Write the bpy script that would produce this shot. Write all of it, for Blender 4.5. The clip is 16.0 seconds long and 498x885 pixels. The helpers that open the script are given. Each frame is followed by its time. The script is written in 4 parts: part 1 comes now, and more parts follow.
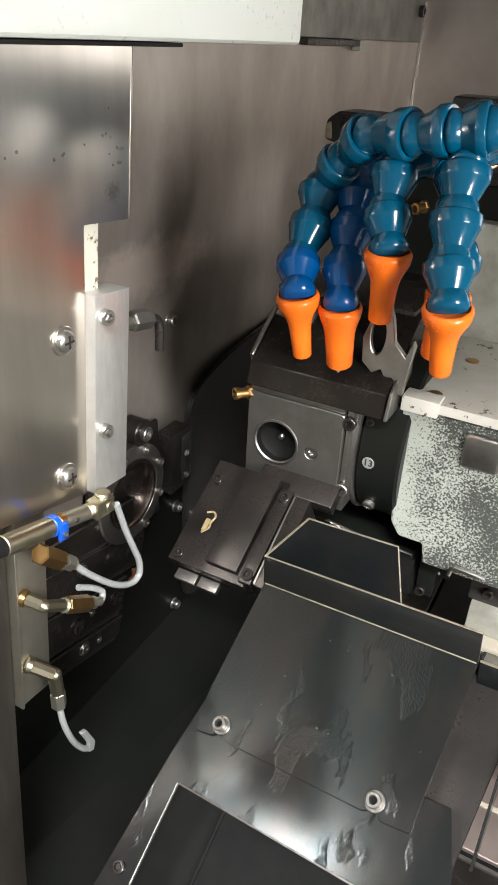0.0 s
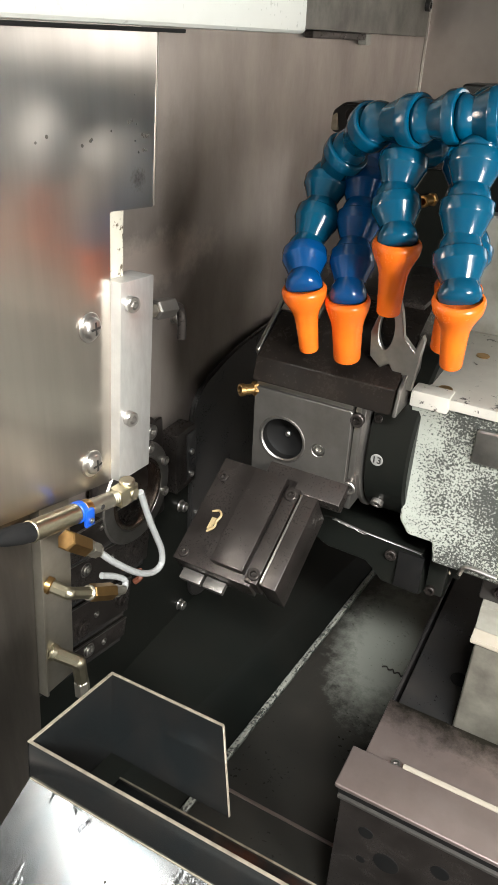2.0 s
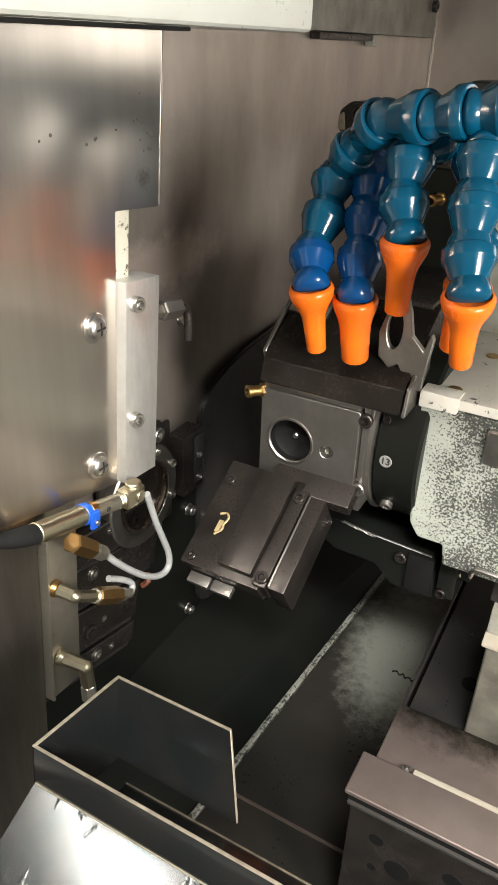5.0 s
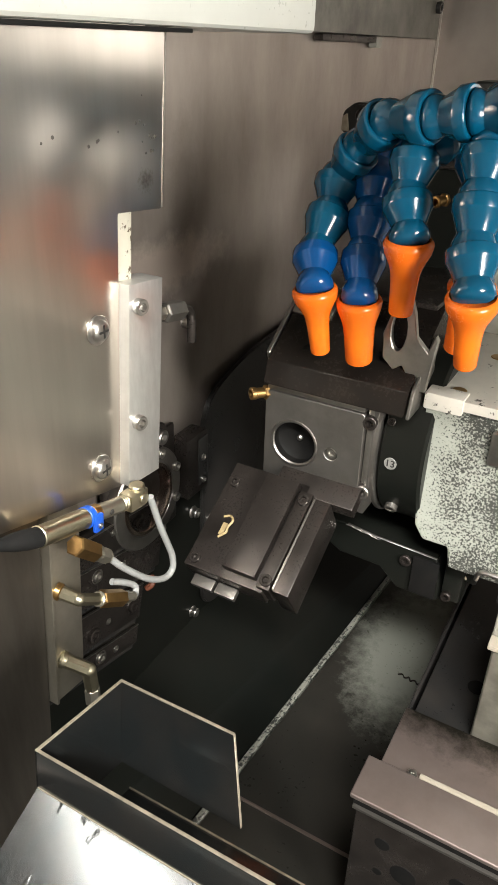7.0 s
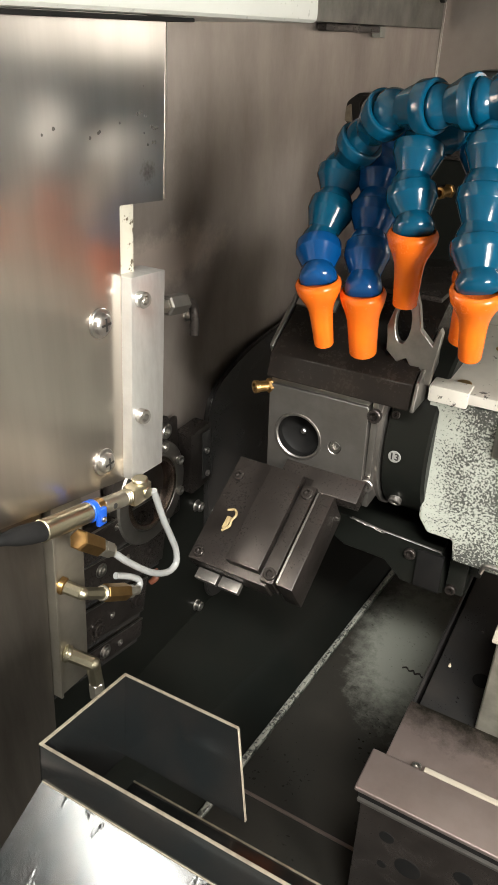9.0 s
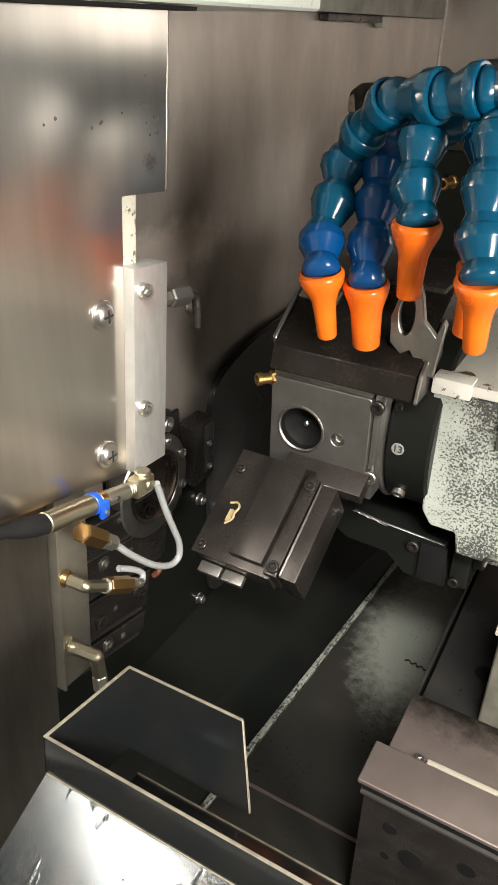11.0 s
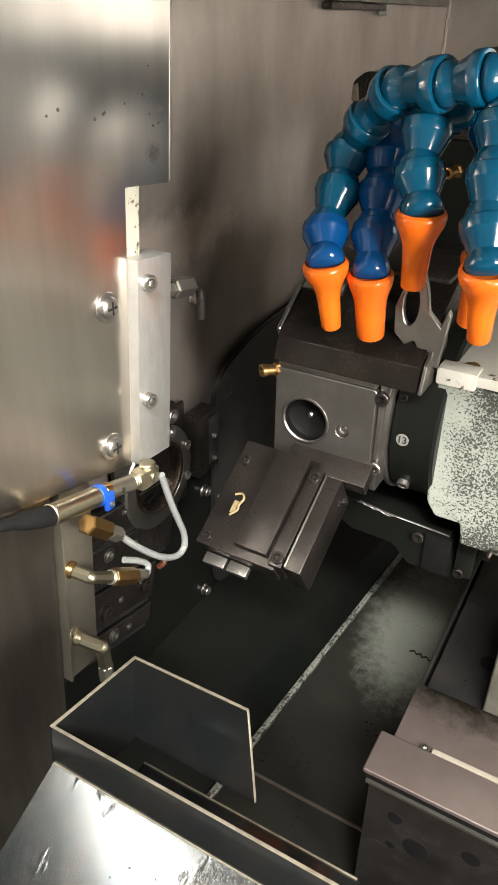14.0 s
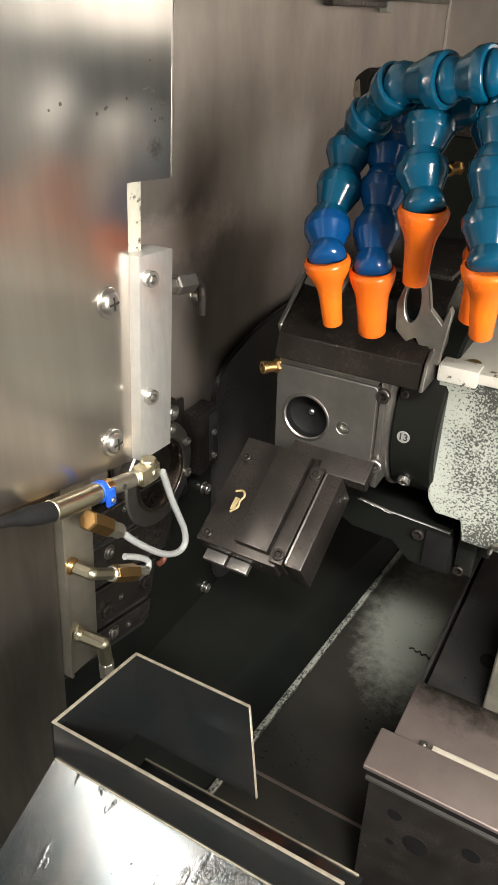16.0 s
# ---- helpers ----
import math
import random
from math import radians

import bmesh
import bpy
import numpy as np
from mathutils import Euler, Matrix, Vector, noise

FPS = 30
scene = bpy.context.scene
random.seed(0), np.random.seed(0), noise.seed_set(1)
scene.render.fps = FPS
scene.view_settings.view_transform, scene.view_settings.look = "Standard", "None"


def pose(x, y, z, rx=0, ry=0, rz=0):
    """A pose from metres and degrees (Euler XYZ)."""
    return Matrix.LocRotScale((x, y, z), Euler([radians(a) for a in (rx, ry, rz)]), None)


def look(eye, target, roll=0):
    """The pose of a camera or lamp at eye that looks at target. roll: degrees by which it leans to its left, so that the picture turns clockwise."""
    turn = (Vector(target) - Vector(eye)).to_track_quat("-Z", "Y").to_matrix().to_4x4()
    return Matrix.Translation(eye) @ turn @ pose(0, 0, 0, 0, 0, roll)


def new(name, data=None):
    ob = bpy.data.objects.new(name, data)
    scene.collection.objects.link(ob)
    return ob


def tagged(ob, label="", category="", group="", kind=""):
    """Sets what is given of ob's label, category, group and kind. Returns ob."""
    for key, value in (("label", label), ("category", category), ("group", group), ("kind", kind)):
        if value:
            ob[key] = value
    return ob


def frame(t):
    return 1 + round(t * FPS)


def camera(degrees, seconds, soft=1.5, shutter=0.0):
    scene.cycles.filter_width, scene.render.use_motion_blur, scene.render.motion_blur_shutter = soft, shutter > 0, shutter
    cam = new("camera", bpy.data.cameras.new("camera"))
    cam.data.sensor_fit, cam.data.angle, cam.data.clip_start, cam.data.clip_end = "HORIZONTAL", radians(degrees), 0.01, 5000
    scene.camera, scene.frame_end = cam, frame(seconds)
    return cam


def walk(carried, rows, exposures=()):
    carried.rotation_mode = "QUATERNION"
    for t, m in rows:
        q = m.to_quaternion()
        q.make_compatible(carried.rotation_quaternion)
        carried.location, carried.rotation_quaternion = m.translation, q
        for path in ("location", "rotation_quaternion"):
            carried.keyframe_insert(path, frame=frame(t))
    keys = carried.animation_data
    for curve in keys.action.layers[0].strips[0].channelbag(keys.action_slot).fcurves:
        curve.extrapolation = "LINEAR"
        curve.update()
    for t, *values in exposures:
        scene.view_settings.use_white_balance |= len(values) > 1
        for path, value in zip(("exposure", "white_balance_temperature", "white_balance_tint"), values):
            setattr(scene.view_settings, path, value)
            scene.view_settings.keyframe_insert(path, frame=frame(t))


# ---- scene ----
cam = camera(38.28, 16.0)
walk(cam, [
    (0, look((-0.0244, 0.0196, 1.4539), (-0.2599, 0.4840, 1.1559), 3.21)),
    (0.5, look((-0.0235, 0.0273, 1.4508), (-0.2624, 0.4896, 1.1522), 2.83)),
    (1, look((-0.0270, 0.0281, 1.4472), (-0.2648, 0.4907, 1.1482), 2.87)),
    (1.5, look((-0.0254, 0.0250, 1.4474), (-0.2650, 0.4885, 1.1511), 2.79)),
    (2, look((-0.0271, 0.0256, 1.4463), (-0.2676, 0.4883, 1.1495), 2.71)),
    (2.5, look((-0.0271, 0.0262, 1.4448), (-0.2687, 0.4884, 1.1483), 2.65)),
    (3, look((-0.0282, 0.0249, 1.4437), (-0.2699, 0.4878, 1.1481), 2.66)),
    (3.5, look((-0.0285, 0.0256, 1.4428), (-0.2712, 0.4886, 1.1484), 2.58)),
    (4, look((-0.0282, 0.0272, 1.4424), (-0.2724, 0.4896, 1.1482), 2.46)),
    (6.5, look((-0.0265, 0.0292, 1.4424), (-0.2788, 0.4884, 1.1502), 1.68)),
    (7, look((-0.0271, 0.0301, 1.4416), (-0.2796, 0.4895, 1.1498), 1.71)),
    (7.5, look((-0.0275, 0.0308, 1.4410), (-0.2803, 0.4900, 1.1491), 1.65)),
    (8, look((-0.0275, 0.0311, 1.4409), (-0.2806, 0.4889, 1.1471), 1.56)),
    (8.5, look((-0.0275, 0.0312, 1.4412), (-0.2814, 0.4877, 1.1460), 1.47)),
    (9, look((-0.0275, 0.0315, 1.4406), (-0.2816, 0.4871, 1.1441), 1.38)),
    (11.5, look((-0.0290, 0.0314, 1.4390), (-0.2824, 0.4838, 1.1374), 1.23)),
    (12, look((-0.0289, 0.0312, 1.4388), (-0.2827, 0.4830, 1.1364), 1.23)),
    (12.5, look((-0.0290, 0.0311, 1.4390), (-0.2828, 0.4823, 1.1358), 1.16)),
    (13, look((-0.0285, 0.0312, 1.4391), (-0.2829, 0.4813, 1.1348), 1.05)),
    (13.5, look((-0.0284, 0.0312, 1.4395), (-0.2834, 0.4800, 1.1336), 0.82)),
    (14, look((-0.0284, 0.0312, 1.4391), (-0.2836, 0.4793, 1.1323), 0.82)),
    (14.5, look((-0.0291, 0.0311, 1.4387), (-0.2834, 0.4793, 1.1313), 0.91)),
    (15, look((-0.0293, 0.0310, 1.4385), (-0.2830, 0.4794, 1.1310), 0.95)),
    (15.5, look((-0.0298, 0.0308, 1.4380), (-0.2830, 0.4794, 1.1303), 1.02)),
    (16, look((-0.0299, 0.0304, 1.4380), (-0.2834, 0.4785, 1.1299), 1.01)),
], [(0.0, 0.12, 6000, 8), (0.5, 0.17, 6000, 8), (1.0, 0.33, 6000, 8), (1.5, 0.38, 6000, 8), (2.5, 0.17, 6150, 8), (4.0, 0.13, 6350, 8), (8.0, 0.15, 6350, 8), (16.0, 0.19, 6350, 8)])

# ---------- light ----------
world = bpy.data.worlds.new("workshop_air")
world.use_nodes = True
world.node_tree.nodes["Background"].inputs["Color"].default_value = (0.9, 0.93, 1.0, 1)
world.node_tree.nodes["Background"].inputs["Strength"].default_value = 0.05
scene.world = world
scene.view_settings.exposure = 0.0


def area(name, at, to, sx, sy, watts, colour):
    la = bpy.data.lights.new(name, "AREA")
    la.shape, la.size, la.size_y, la.energy, la.color = "RECTANGLE", sx, sy, watts, colour
    ob = new(name, la)
    ob.matrix_world = look(at, to)
    return ob


# two unseen fill lamps added in the lathe, and the workshop's ceiling lights in front of it
area("end_fill_light", (0.575, 0.03, 1.43), (-0.36, 0.42, 1.18), 0.32, 0.24, 18.5, (1.0, 0.94, 0.86))
area("rear_fill_light", (0.30, 1.105, 1.37), (-0.30, 0.35, 1.34), 0.46, 0.30, 1.1, (1.0, 0.95, 0.88))
area("ceiling_light_beam", (0.7, -1.3, 3.13), (0.7, -1.0, 1.0), 1.2, 0.3, 205, (1.0, 0.96, 0.9))
area("ceiling_light_beam", (-1.33, -0.97, 3.13), (-1.23, -0.87, 1.0), 0.7, 0.30, 40, (1.0, 0.97, 0.92))

# ---------- geometry helpers ----------
OFFSET = {}


def thing(name, at, label, category, group="", kind=""):
    ob = new(name)
    ob.empty_display_size = 0.02
    ob.location = at
    OFFSET[name_of(ob)] = Vector(at)
    return tagged(ob, label, category, group, kind)


def name_of(ob):
    return ob.name


def link(name, bm, material, smooth=35):
    me = bpy.data.meshes.new(name)
    bmesh.ops.recalc_face_normals(bm, faces=bm.faces)
    if smooth:
        for f in bm.faces:
            f.smooth = True
        for e in bm.edges:
            if len(e.link_faces) == 2 and e.calc_face_angle(0) > radians(smooth):
                e.smooth = False
    bm.to_mesh(me)
    bm.free()
    for m in (material if isinstance(material, (list, tuple)) else [material]):
        me.materials.append(m)
    return new(name, me)


def part(name, bm, material, parent, label="", kind=""):
    """One mesh in world coordinates under a thing or a part."""
    shift = OFFSET[name_of(parent)]
    bmesh.ops.translate(bm, verts=bm.verts, vec=-shift)
    ob = link(name, bm, material)
    ob.parent = parent
    OFFSET[name_of(ob)] = shift
    return tagged(ob, label, "", "", kind)


def structure(name, bm, material, label, category):
    ob = link(name, bm, material)
    OFFSET[name_of(ob)] = Vector((0, 0, 0))
    return tagged(ob, label, category, "", "structure")


def box(x0, x1, y0, y1, z0, z1, bevel=0.0008, segs=2, bm=None, m=None):
    b = bmesh.new()
    bmesh.ops.create_cube(b, size=1, matrix=Matrix.LocRotScale(
        ((x0 + x1) / 2, (y0 + y1) / 2, (z0 + z1) / 2), None, (abs(x1 - x0), abs(y1 - y0), abs(z1 - z0))))
    if bevel:
        bmesh.ops.bevel(b, geom=list(b.edges), offset=bevel, segments=segs, affect="EDGES", profile=0.6)
    if m is not None:
        bmesh.ops.transform(b, matrix=m, verts=b.verts)
    return join(bm, b)


def join(bm, b):
    if bm is None:
        return b
    me = bpy.data.meshes.new("tmp")
    b.to_mesh(me)
    b.free()
    bm.from_mesh(me)
    bpy.data.meshes.remove(me)
    return bm


def prism(outline, thick, m, bevel=0.0006, holes=(), bm=None, segs=1):
    """A plate with a flat outline in the local xy plane, from z = 0 to -thick, laid out by the pose m."""
    b = bmesh.new()
    loops = [outline] + list(holes)
    edges = []
    for loop in loops:
        vs = [b.verts.new((p[0], p[1], 0)) for p in loop]
        edges += [b.edges.new((vs[i], vs[(i + 1) % len(vs)])) for i in range(len(vs))]
    if holes:
        bmesh.ops.triangle_fill(b, edges=edges, use_beauty=True, use_dissolve=False)
    else:
        b.faces.new(b.verts)
    top = list(b.faces)
    for f in top:
        f.normal_update()
        if f.normal.z < 0:
            f.normal_flip()
    ext = bmesh.ops.extrude_face_region(b, geom=top)
    bmesh.ops.translate(b, verts=[v for v in ext["geom"] if isinstance(v, bmesh.types.BMVert)], vec=(0, 0, -thick))
    bmesh.ops.recalc_face_normals(b, faces=b.faces)
    if bevel:
        sharp = [e for e in b.edges if len(e.link_faces) == 2 and e.calc_face_angle(0) > radians(50)]
        bmesh.ops.bevel(b, geom=sharp, offset=bevel, segments=segs, affect="EDGES", clamp_overlap=True)
    bmesh.ops.transform(b, matrix=m, verts=b.verts)
    return join(bm, b)


def rounded(points, radius, n=4):
    """A polygon with its corners rounded."""
    out = []
    k = len(points)
    for i in range(k):
        a, p, c = Vector(points[i - 1]), Vector(points[i]), Vector(points[(i + 1) % k])
        r = min(radius, (a - p).length * 0.45, (c - p).length * 0.45)
        s, e = p + (a - p).normalized() * r, p + (c - p).normalized() * r
        for j in range(n + 1):
            t = j / n
            out.append(tuple((1 - t) ** 2 * s + 2 * t * (1 - t) * p + t * t * e))
    return out


def circle(cx, cy, r, n=28, ry=None, start=0.0):
    return [(cx + r * math.cos(start + 2 * math.pi * i / n), cy + (ry or r) * math.sin(start + 2 * math.pi * i / n)) for i in range(n)]


def toward(d):
    return Vector(d).to_track_quat("Z", "Y").to_matrix().to_4x4()


def lathe(profile, at, d, n=24, bm=None, closed=True):
    """A turned part: profile of (distance along d, radius)."""
    b = bmesh.new()
    rings = []
    for s, r in profile:
        if r < 1e-6:
            rings.append([b.verts.new((0, 0, s))])
        else:
            rings.append([b.verts.new((r * math.cos(2 * math.pi * i / n), r * math.sin(2 * math.pi * i / n), s)) for i in range(n)])
    for p, q in zip(rings, rings[1:]):
        for i in range(n):
            j = (i + 1) % n
            if len(p) == 1 and len(q) == 1:
                continue
            if len(p) == 1:
                b.faces.new((p[0], q[i], q[j]))
            elif len(q) == 1:
                b.faces.new((p[i], p[j], q[0]))
            else:
                b.faces.new((p[i], p[j], q[j], q[i]))
    if closed:
        for ring in (rings[0], rings[-1]):
            if len(ring) > 2:
                b.faces.new(ring)
    bmesh.ops.transform(b, matrix=Matrix.Translation(at) @ toward(d), verts=b.verts)
    return join(bm, b)


def rod(p, q, r, n=20, bevel=0.0006, bm=None):
    p, q = Vector(p), Vector(q)
    ln = (q - p).length
    c = min(bevel, r * 0.4)
    return lathe([(0, 0), (0, r - c), (c, r), (ln - c, r), (ln, r - c), (ln, 0)], p, q - p, n, bm)


def hexrod(p, q, r, bm=None):
    p, q = Vector(p), Vector(q)
    ln = (q - p).length
    return lathe([(0, 0), (0, r * 0.86), (r * 0.16, r), (ln - r * 0.16, r), (ln, r * 0.86), (ln, 0)], p, q - p, 6, bm)


def curve_points(points, per=8):
    """A smooth line through the points."""
    pts = [Vector(p) for p in points]
    pts = [pts[0] * 2 - pts[1]] + pts + [pts[-1] * 2 - pts[-2]]
    out = []
    for i in range(1, len(pts) - 2):
        a, b, c, d = pts[i - 1:i + 3]
        for j in range(per):
            t = j / per
            out.append(0.5 * (2 * b + (c - a) * t + (2 * a - 5 * b + 4 * c - d) * t * t + (3 * b - a - 3 * c + d) * t ** 3))
    return out + [pts[-2]]


def tube(points, r, n=14, per=8, bm=None):
    b = bmesh.new()
    path = curve_points(points, per)
    up = Vector((0.3, 0.2, 1)).normalized()
    rings = []
    for i, p in enumerate(path):
        d = (path[min(i + 1, len(path) - 1)] - path[max(i - 1, 0)]).normalized()
        s = d.cross(up).normalized()
        up = s.cross(d).normalized()
        rings.append([b.verts.new(p + r * (math.cos(2 * math.pi * k / n) * s + math.sin(2 * math.pi * k / n) * up)) for k in range(n)])
    for p, q in zip(rings, rings[1:]):
        for i in range(n):
            j = (i + 1) % n
            b.faces.new((p[i], p[j], q[j], q[i]))
    b.faces.new(rings[0])
    b.faces.new(rings[-1])
    return join(bm, b)


def cap_screw(at, d, r=0.005, h=0.005, bm=None):
    """A socket cap screw head with a hexagon socket, standing on at, facing d."""
    b = lathe([(0, r * 0.96), (h * 0.85, r), (h, r * 0.88), (h, r * 0.56)], at, d, 20, None, False)
    b = lathe([(h, r * 0.56), (h * 0.9, r * 0.52), (h * 0.35, r * 0.5), (h * 0.35, 0)], at, d, 6, b, False)
    return join(bm, b)


def pan_screw(at, d, r=0.0058, h=0.0042, bm=None):
    """A cross-head pan screw on a washer."""
    b = lathe([(0, 0.0), (0, r * 1.32), (0.0009, r * 1.36), (0.0014, r * 1.3), (0.0014, r * 1.0), (0.0022, r), (h * 0.8, r * 0.96), (h, r * 0.8), (h * 1.12, r * 0.42), (h * 1.13, 0)], at, d, 24)
    t = Matrix.Translation(at) @ toward(d)
    return join(bm, b), t


def cross_slot(t, r, h):
    b = box(-r * 0.6, r * 0.6, -r * 0.1, r * 0.1, h * 1.08, h * 1.17, 0, m=t)
    return box(-r * 0.1, r * 0.1, -r * 0.6, r * 0.6, h * 1.08, h * 1.172, 0, bm=b, m=t)


# ---------- materials ----------
def material(name, base, rough=0.4, metal=0.0, tint=None, amount=0.3, scale=60, fine=900, bump=0.02, stretch=(1, 1, 1), coat=0.0, rough_var=0.12, spec=0.5):
    """A surface with broad stains and fine grain in colour, gloss and relief."""
    m = bpy.data.materials.new(name)
    m.use_nodes = True
    nt = m.node_tree
    n, l = nt.nodes, nt.links
    bs = n["Principled BSDF"]
    co = n.new("ShaderNodeTexCoord")
    mp = n.new("ShaderNodeMapping")
    mp.inputs["Scale"].default_value = stretch
    l.new(co.outputs["Object"], mp.inputs["Vector"])
    big = n.new("ShaderNodeTexNoise")
    big.inputs["Scale"].default_value = scale
    big.inputs["Detail"].default_value = 5
    big.inputs["Roughness"].default_value = 0.62
    small = n.new("ShaderNodeTexNoise")
    small.inputs["Scale"].default_value = fine
    small.inputs["Detail"].default_value = 3
    l.new(mp.outputs[0], big.inputs["Vector"])
    l.new(mp.outputs[0], small.inputs["Vector"])
    ramp = n.new("ShaderNodeMapRange")
    ramp.inputs[1].default_value, ramp.inputs[2].default_value = 0.35, 0.68
    l.new(big.outputs["Fac"], ramp.inputs[0])
    mix = n.new("ShaderNodeMix")
    mix.data_type = "RGBA"
    mix.inputs["A"].default_value = (*base, 1)
    mix.inputs["B"].default_value = (*(tint or [c * 0.55 for c in base]), 1)
    sc = n.new("ShaderNodeMath")
    sc.operation = "MULTIPLY"
    sc.inputs[1].default_value = amount
    l.new(ramp.outputs[0], sc.inputs[0])
    l.new(sc.outputs[0], mix.inputs["Factor"])
    l.new(mix.outputs["Result"], bs.inputs["Base Color"])
    rg = n.new("ShaderNodeMath")
    rg.operation = "MULTIPLY_ADD"
    rg.inputs[1].default_value, rg.inputs[2].default_value = rough_var * 2, rough - rough_var
    av = n.new("ShaderNodeMath")
    av.operation = "ADD"
    l.new(big.outputs["Fac"], av.inputs[0])
    l.new(small.outputs["Fac"], av.inputs[1])
    hv = n.new("ShaderNodeMath")
    hv.operation = "MULTIPLY"
    hv.inputs[1].default_value = 0.5
    l.new(av.outputs[0], hv.inputs[0])
    l.new(hv.outputs[0], rg.inputs[0])
    rg.use_clamp = True
    l.new(rg.outputs[0], bs.inputs["Roughness"])
    bs.inputs["Metallic"].default_value = metal
    bs.inputs["Coat Weight"].default_value = coat
    bs.inputs["Coat Roughness"].default_value = 0.08
    bs.inputs["Specular IOR Level"].default_value = spec
    if bump:
        bp = n.new("ShaderNodeBump")
        bp.inputs["Strength"].default_value = bump * 8
        bp.inputs["Distance"].default_value = 0.0004
        l.new(hv.outputs[0], bp.inputs["Height"])
        l.new(bp.outputs[0], bs.inputs["Normal"])
    return m


def chipped(name, paint, under, scale=420, cover=0.52, rough=0.45, broad=45, worn=None):
    """Paint flaked off in many small chips, down to the dark ground."""
    m = material(name, paint, rough, 0.0, [c * 0.75 for c in paint], 0.5, 40, 900, 0.01)
    nt = m.node_tree
    n, l = nt.nodes, nt.links
    bs = n["Principled BSDF"]
    co = n.new("ShaderNodeTexCoord")
    a = n.new("ShaderNodeTexNoise")
    a.inputs["Scale"].default_value, a.inputs["Detail"].default_value, a.inputs["Roughness"].default_value = scale, 6, 0.7
    b = n.new("ShaderNodeTexNoise")
    b.inputs["Scale"].default_value, b.inputs["Detail"].default_value = broad, 2
    l.new(co.outputs["Object"], a.inputs["Vector"])
    l.new(co.outputs["Object"], b.inputs["Vector"])
    k = n.new("ShaderNodeMath")
    k.operation = "MULTIPLY_ADD"
    k.inputs[1].default_value, k.inputs[2].default_value = 0.3, 0.0
    l.new(b.outputs["Fac"], k.inputs[0])
    s = n.new("ShaderNodeMath")
    s.operation = "ADD"
    l.new(a.outputs["Fac"], s.inputs[0])
    l.new(k.outputs[0], s.inputs[1])
    if worn:
        sp = n.new("ShaderNodeSeparateXYZ")
        l.new(co.outputs["Object"], sp.inputs[0])
        wx = n.new("ShaderNodeMapRange")
        wx.inputs[1].default_value, wx.inputs[2].default_value, wx.inputs[3].default_value, wx.inputs[4].default_value = worn
        l.new(sp.outputs["X"], wx.inputs[0])
        s2 = n.new("ShaderNodeMath")
        s2.operation = "ADD"
        l.new(s.outputs[0], s2.inputs[0])
        l.new(wx.outputs[0], s2.inputs[1])
        s = s2
    r = n.new("ShaderNodeMapRange")
    r.inputs[1].default_value, r.inputs[2].default_value = cover + 0.27, cover + 0.30
    l.new(s.outputs[0], r.inputs[0])
    old = bs.inputs["Base Color"].links[0].from_socket
    mix = n.new("ShaderNodeMix")
    mix.data_type = "RGBA"
    mix.inputs["B"].default_value = (*under, 1)
    l.new(r.outputs[0], mix.inputs["Factor"])
    l.new(old, mix.inputs["A"])
    l.new(mix.outputs["Result"], bs.inputs["Base Color"])
    bp = n.new("ShaderNodeBump")
    bp.inputs["Strength"].default_value, bp.inputs["Distance"].default_value = 0.5, 0.0003
    bp.invert = True
    l.new(r.outputs[0], bp.inputs["Height"])
    l.new(bp.outputs[0], bs.inputs["Normal"])
    return m


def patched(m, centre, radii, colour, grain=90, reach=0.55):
    """A speckled patch of another colour, such as wear, at one place of a surface."""
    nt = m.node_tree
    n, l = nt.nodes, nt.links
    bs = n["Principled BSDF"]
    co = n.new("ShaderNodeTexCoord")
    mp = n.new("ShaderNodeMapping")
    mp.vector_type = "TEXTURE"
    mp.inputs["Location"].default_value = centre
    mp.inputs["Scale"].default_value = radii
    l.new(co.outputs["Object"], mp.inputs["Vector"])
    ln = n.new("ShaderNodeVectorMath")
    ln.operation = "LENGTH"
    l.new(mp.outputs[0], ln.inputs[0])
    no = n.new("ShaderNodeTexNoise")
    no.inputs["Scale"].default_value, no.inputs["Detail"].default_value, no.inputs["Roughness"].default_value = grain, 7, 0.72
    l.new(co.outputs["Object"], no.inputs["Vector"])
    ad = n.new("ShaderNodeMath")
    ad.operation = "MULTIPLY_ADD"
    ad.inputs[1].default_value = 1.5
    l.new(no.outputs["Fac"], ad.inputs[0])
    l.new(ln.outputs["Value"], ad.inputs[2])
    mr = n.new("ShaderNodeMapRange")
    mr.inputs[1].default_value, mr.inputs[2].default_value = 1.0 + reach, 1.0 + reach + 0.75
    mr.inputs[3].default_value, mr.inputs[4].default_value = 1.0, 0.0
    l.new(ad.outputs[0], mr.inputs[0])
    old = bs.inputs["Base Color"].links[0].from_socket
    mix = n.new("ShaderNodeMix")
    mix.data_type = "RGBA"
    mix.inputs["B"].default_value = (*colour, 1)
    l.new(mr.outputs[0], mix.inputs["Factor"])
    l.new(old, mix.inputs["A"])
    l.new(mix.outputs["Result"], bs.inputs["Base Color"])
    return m


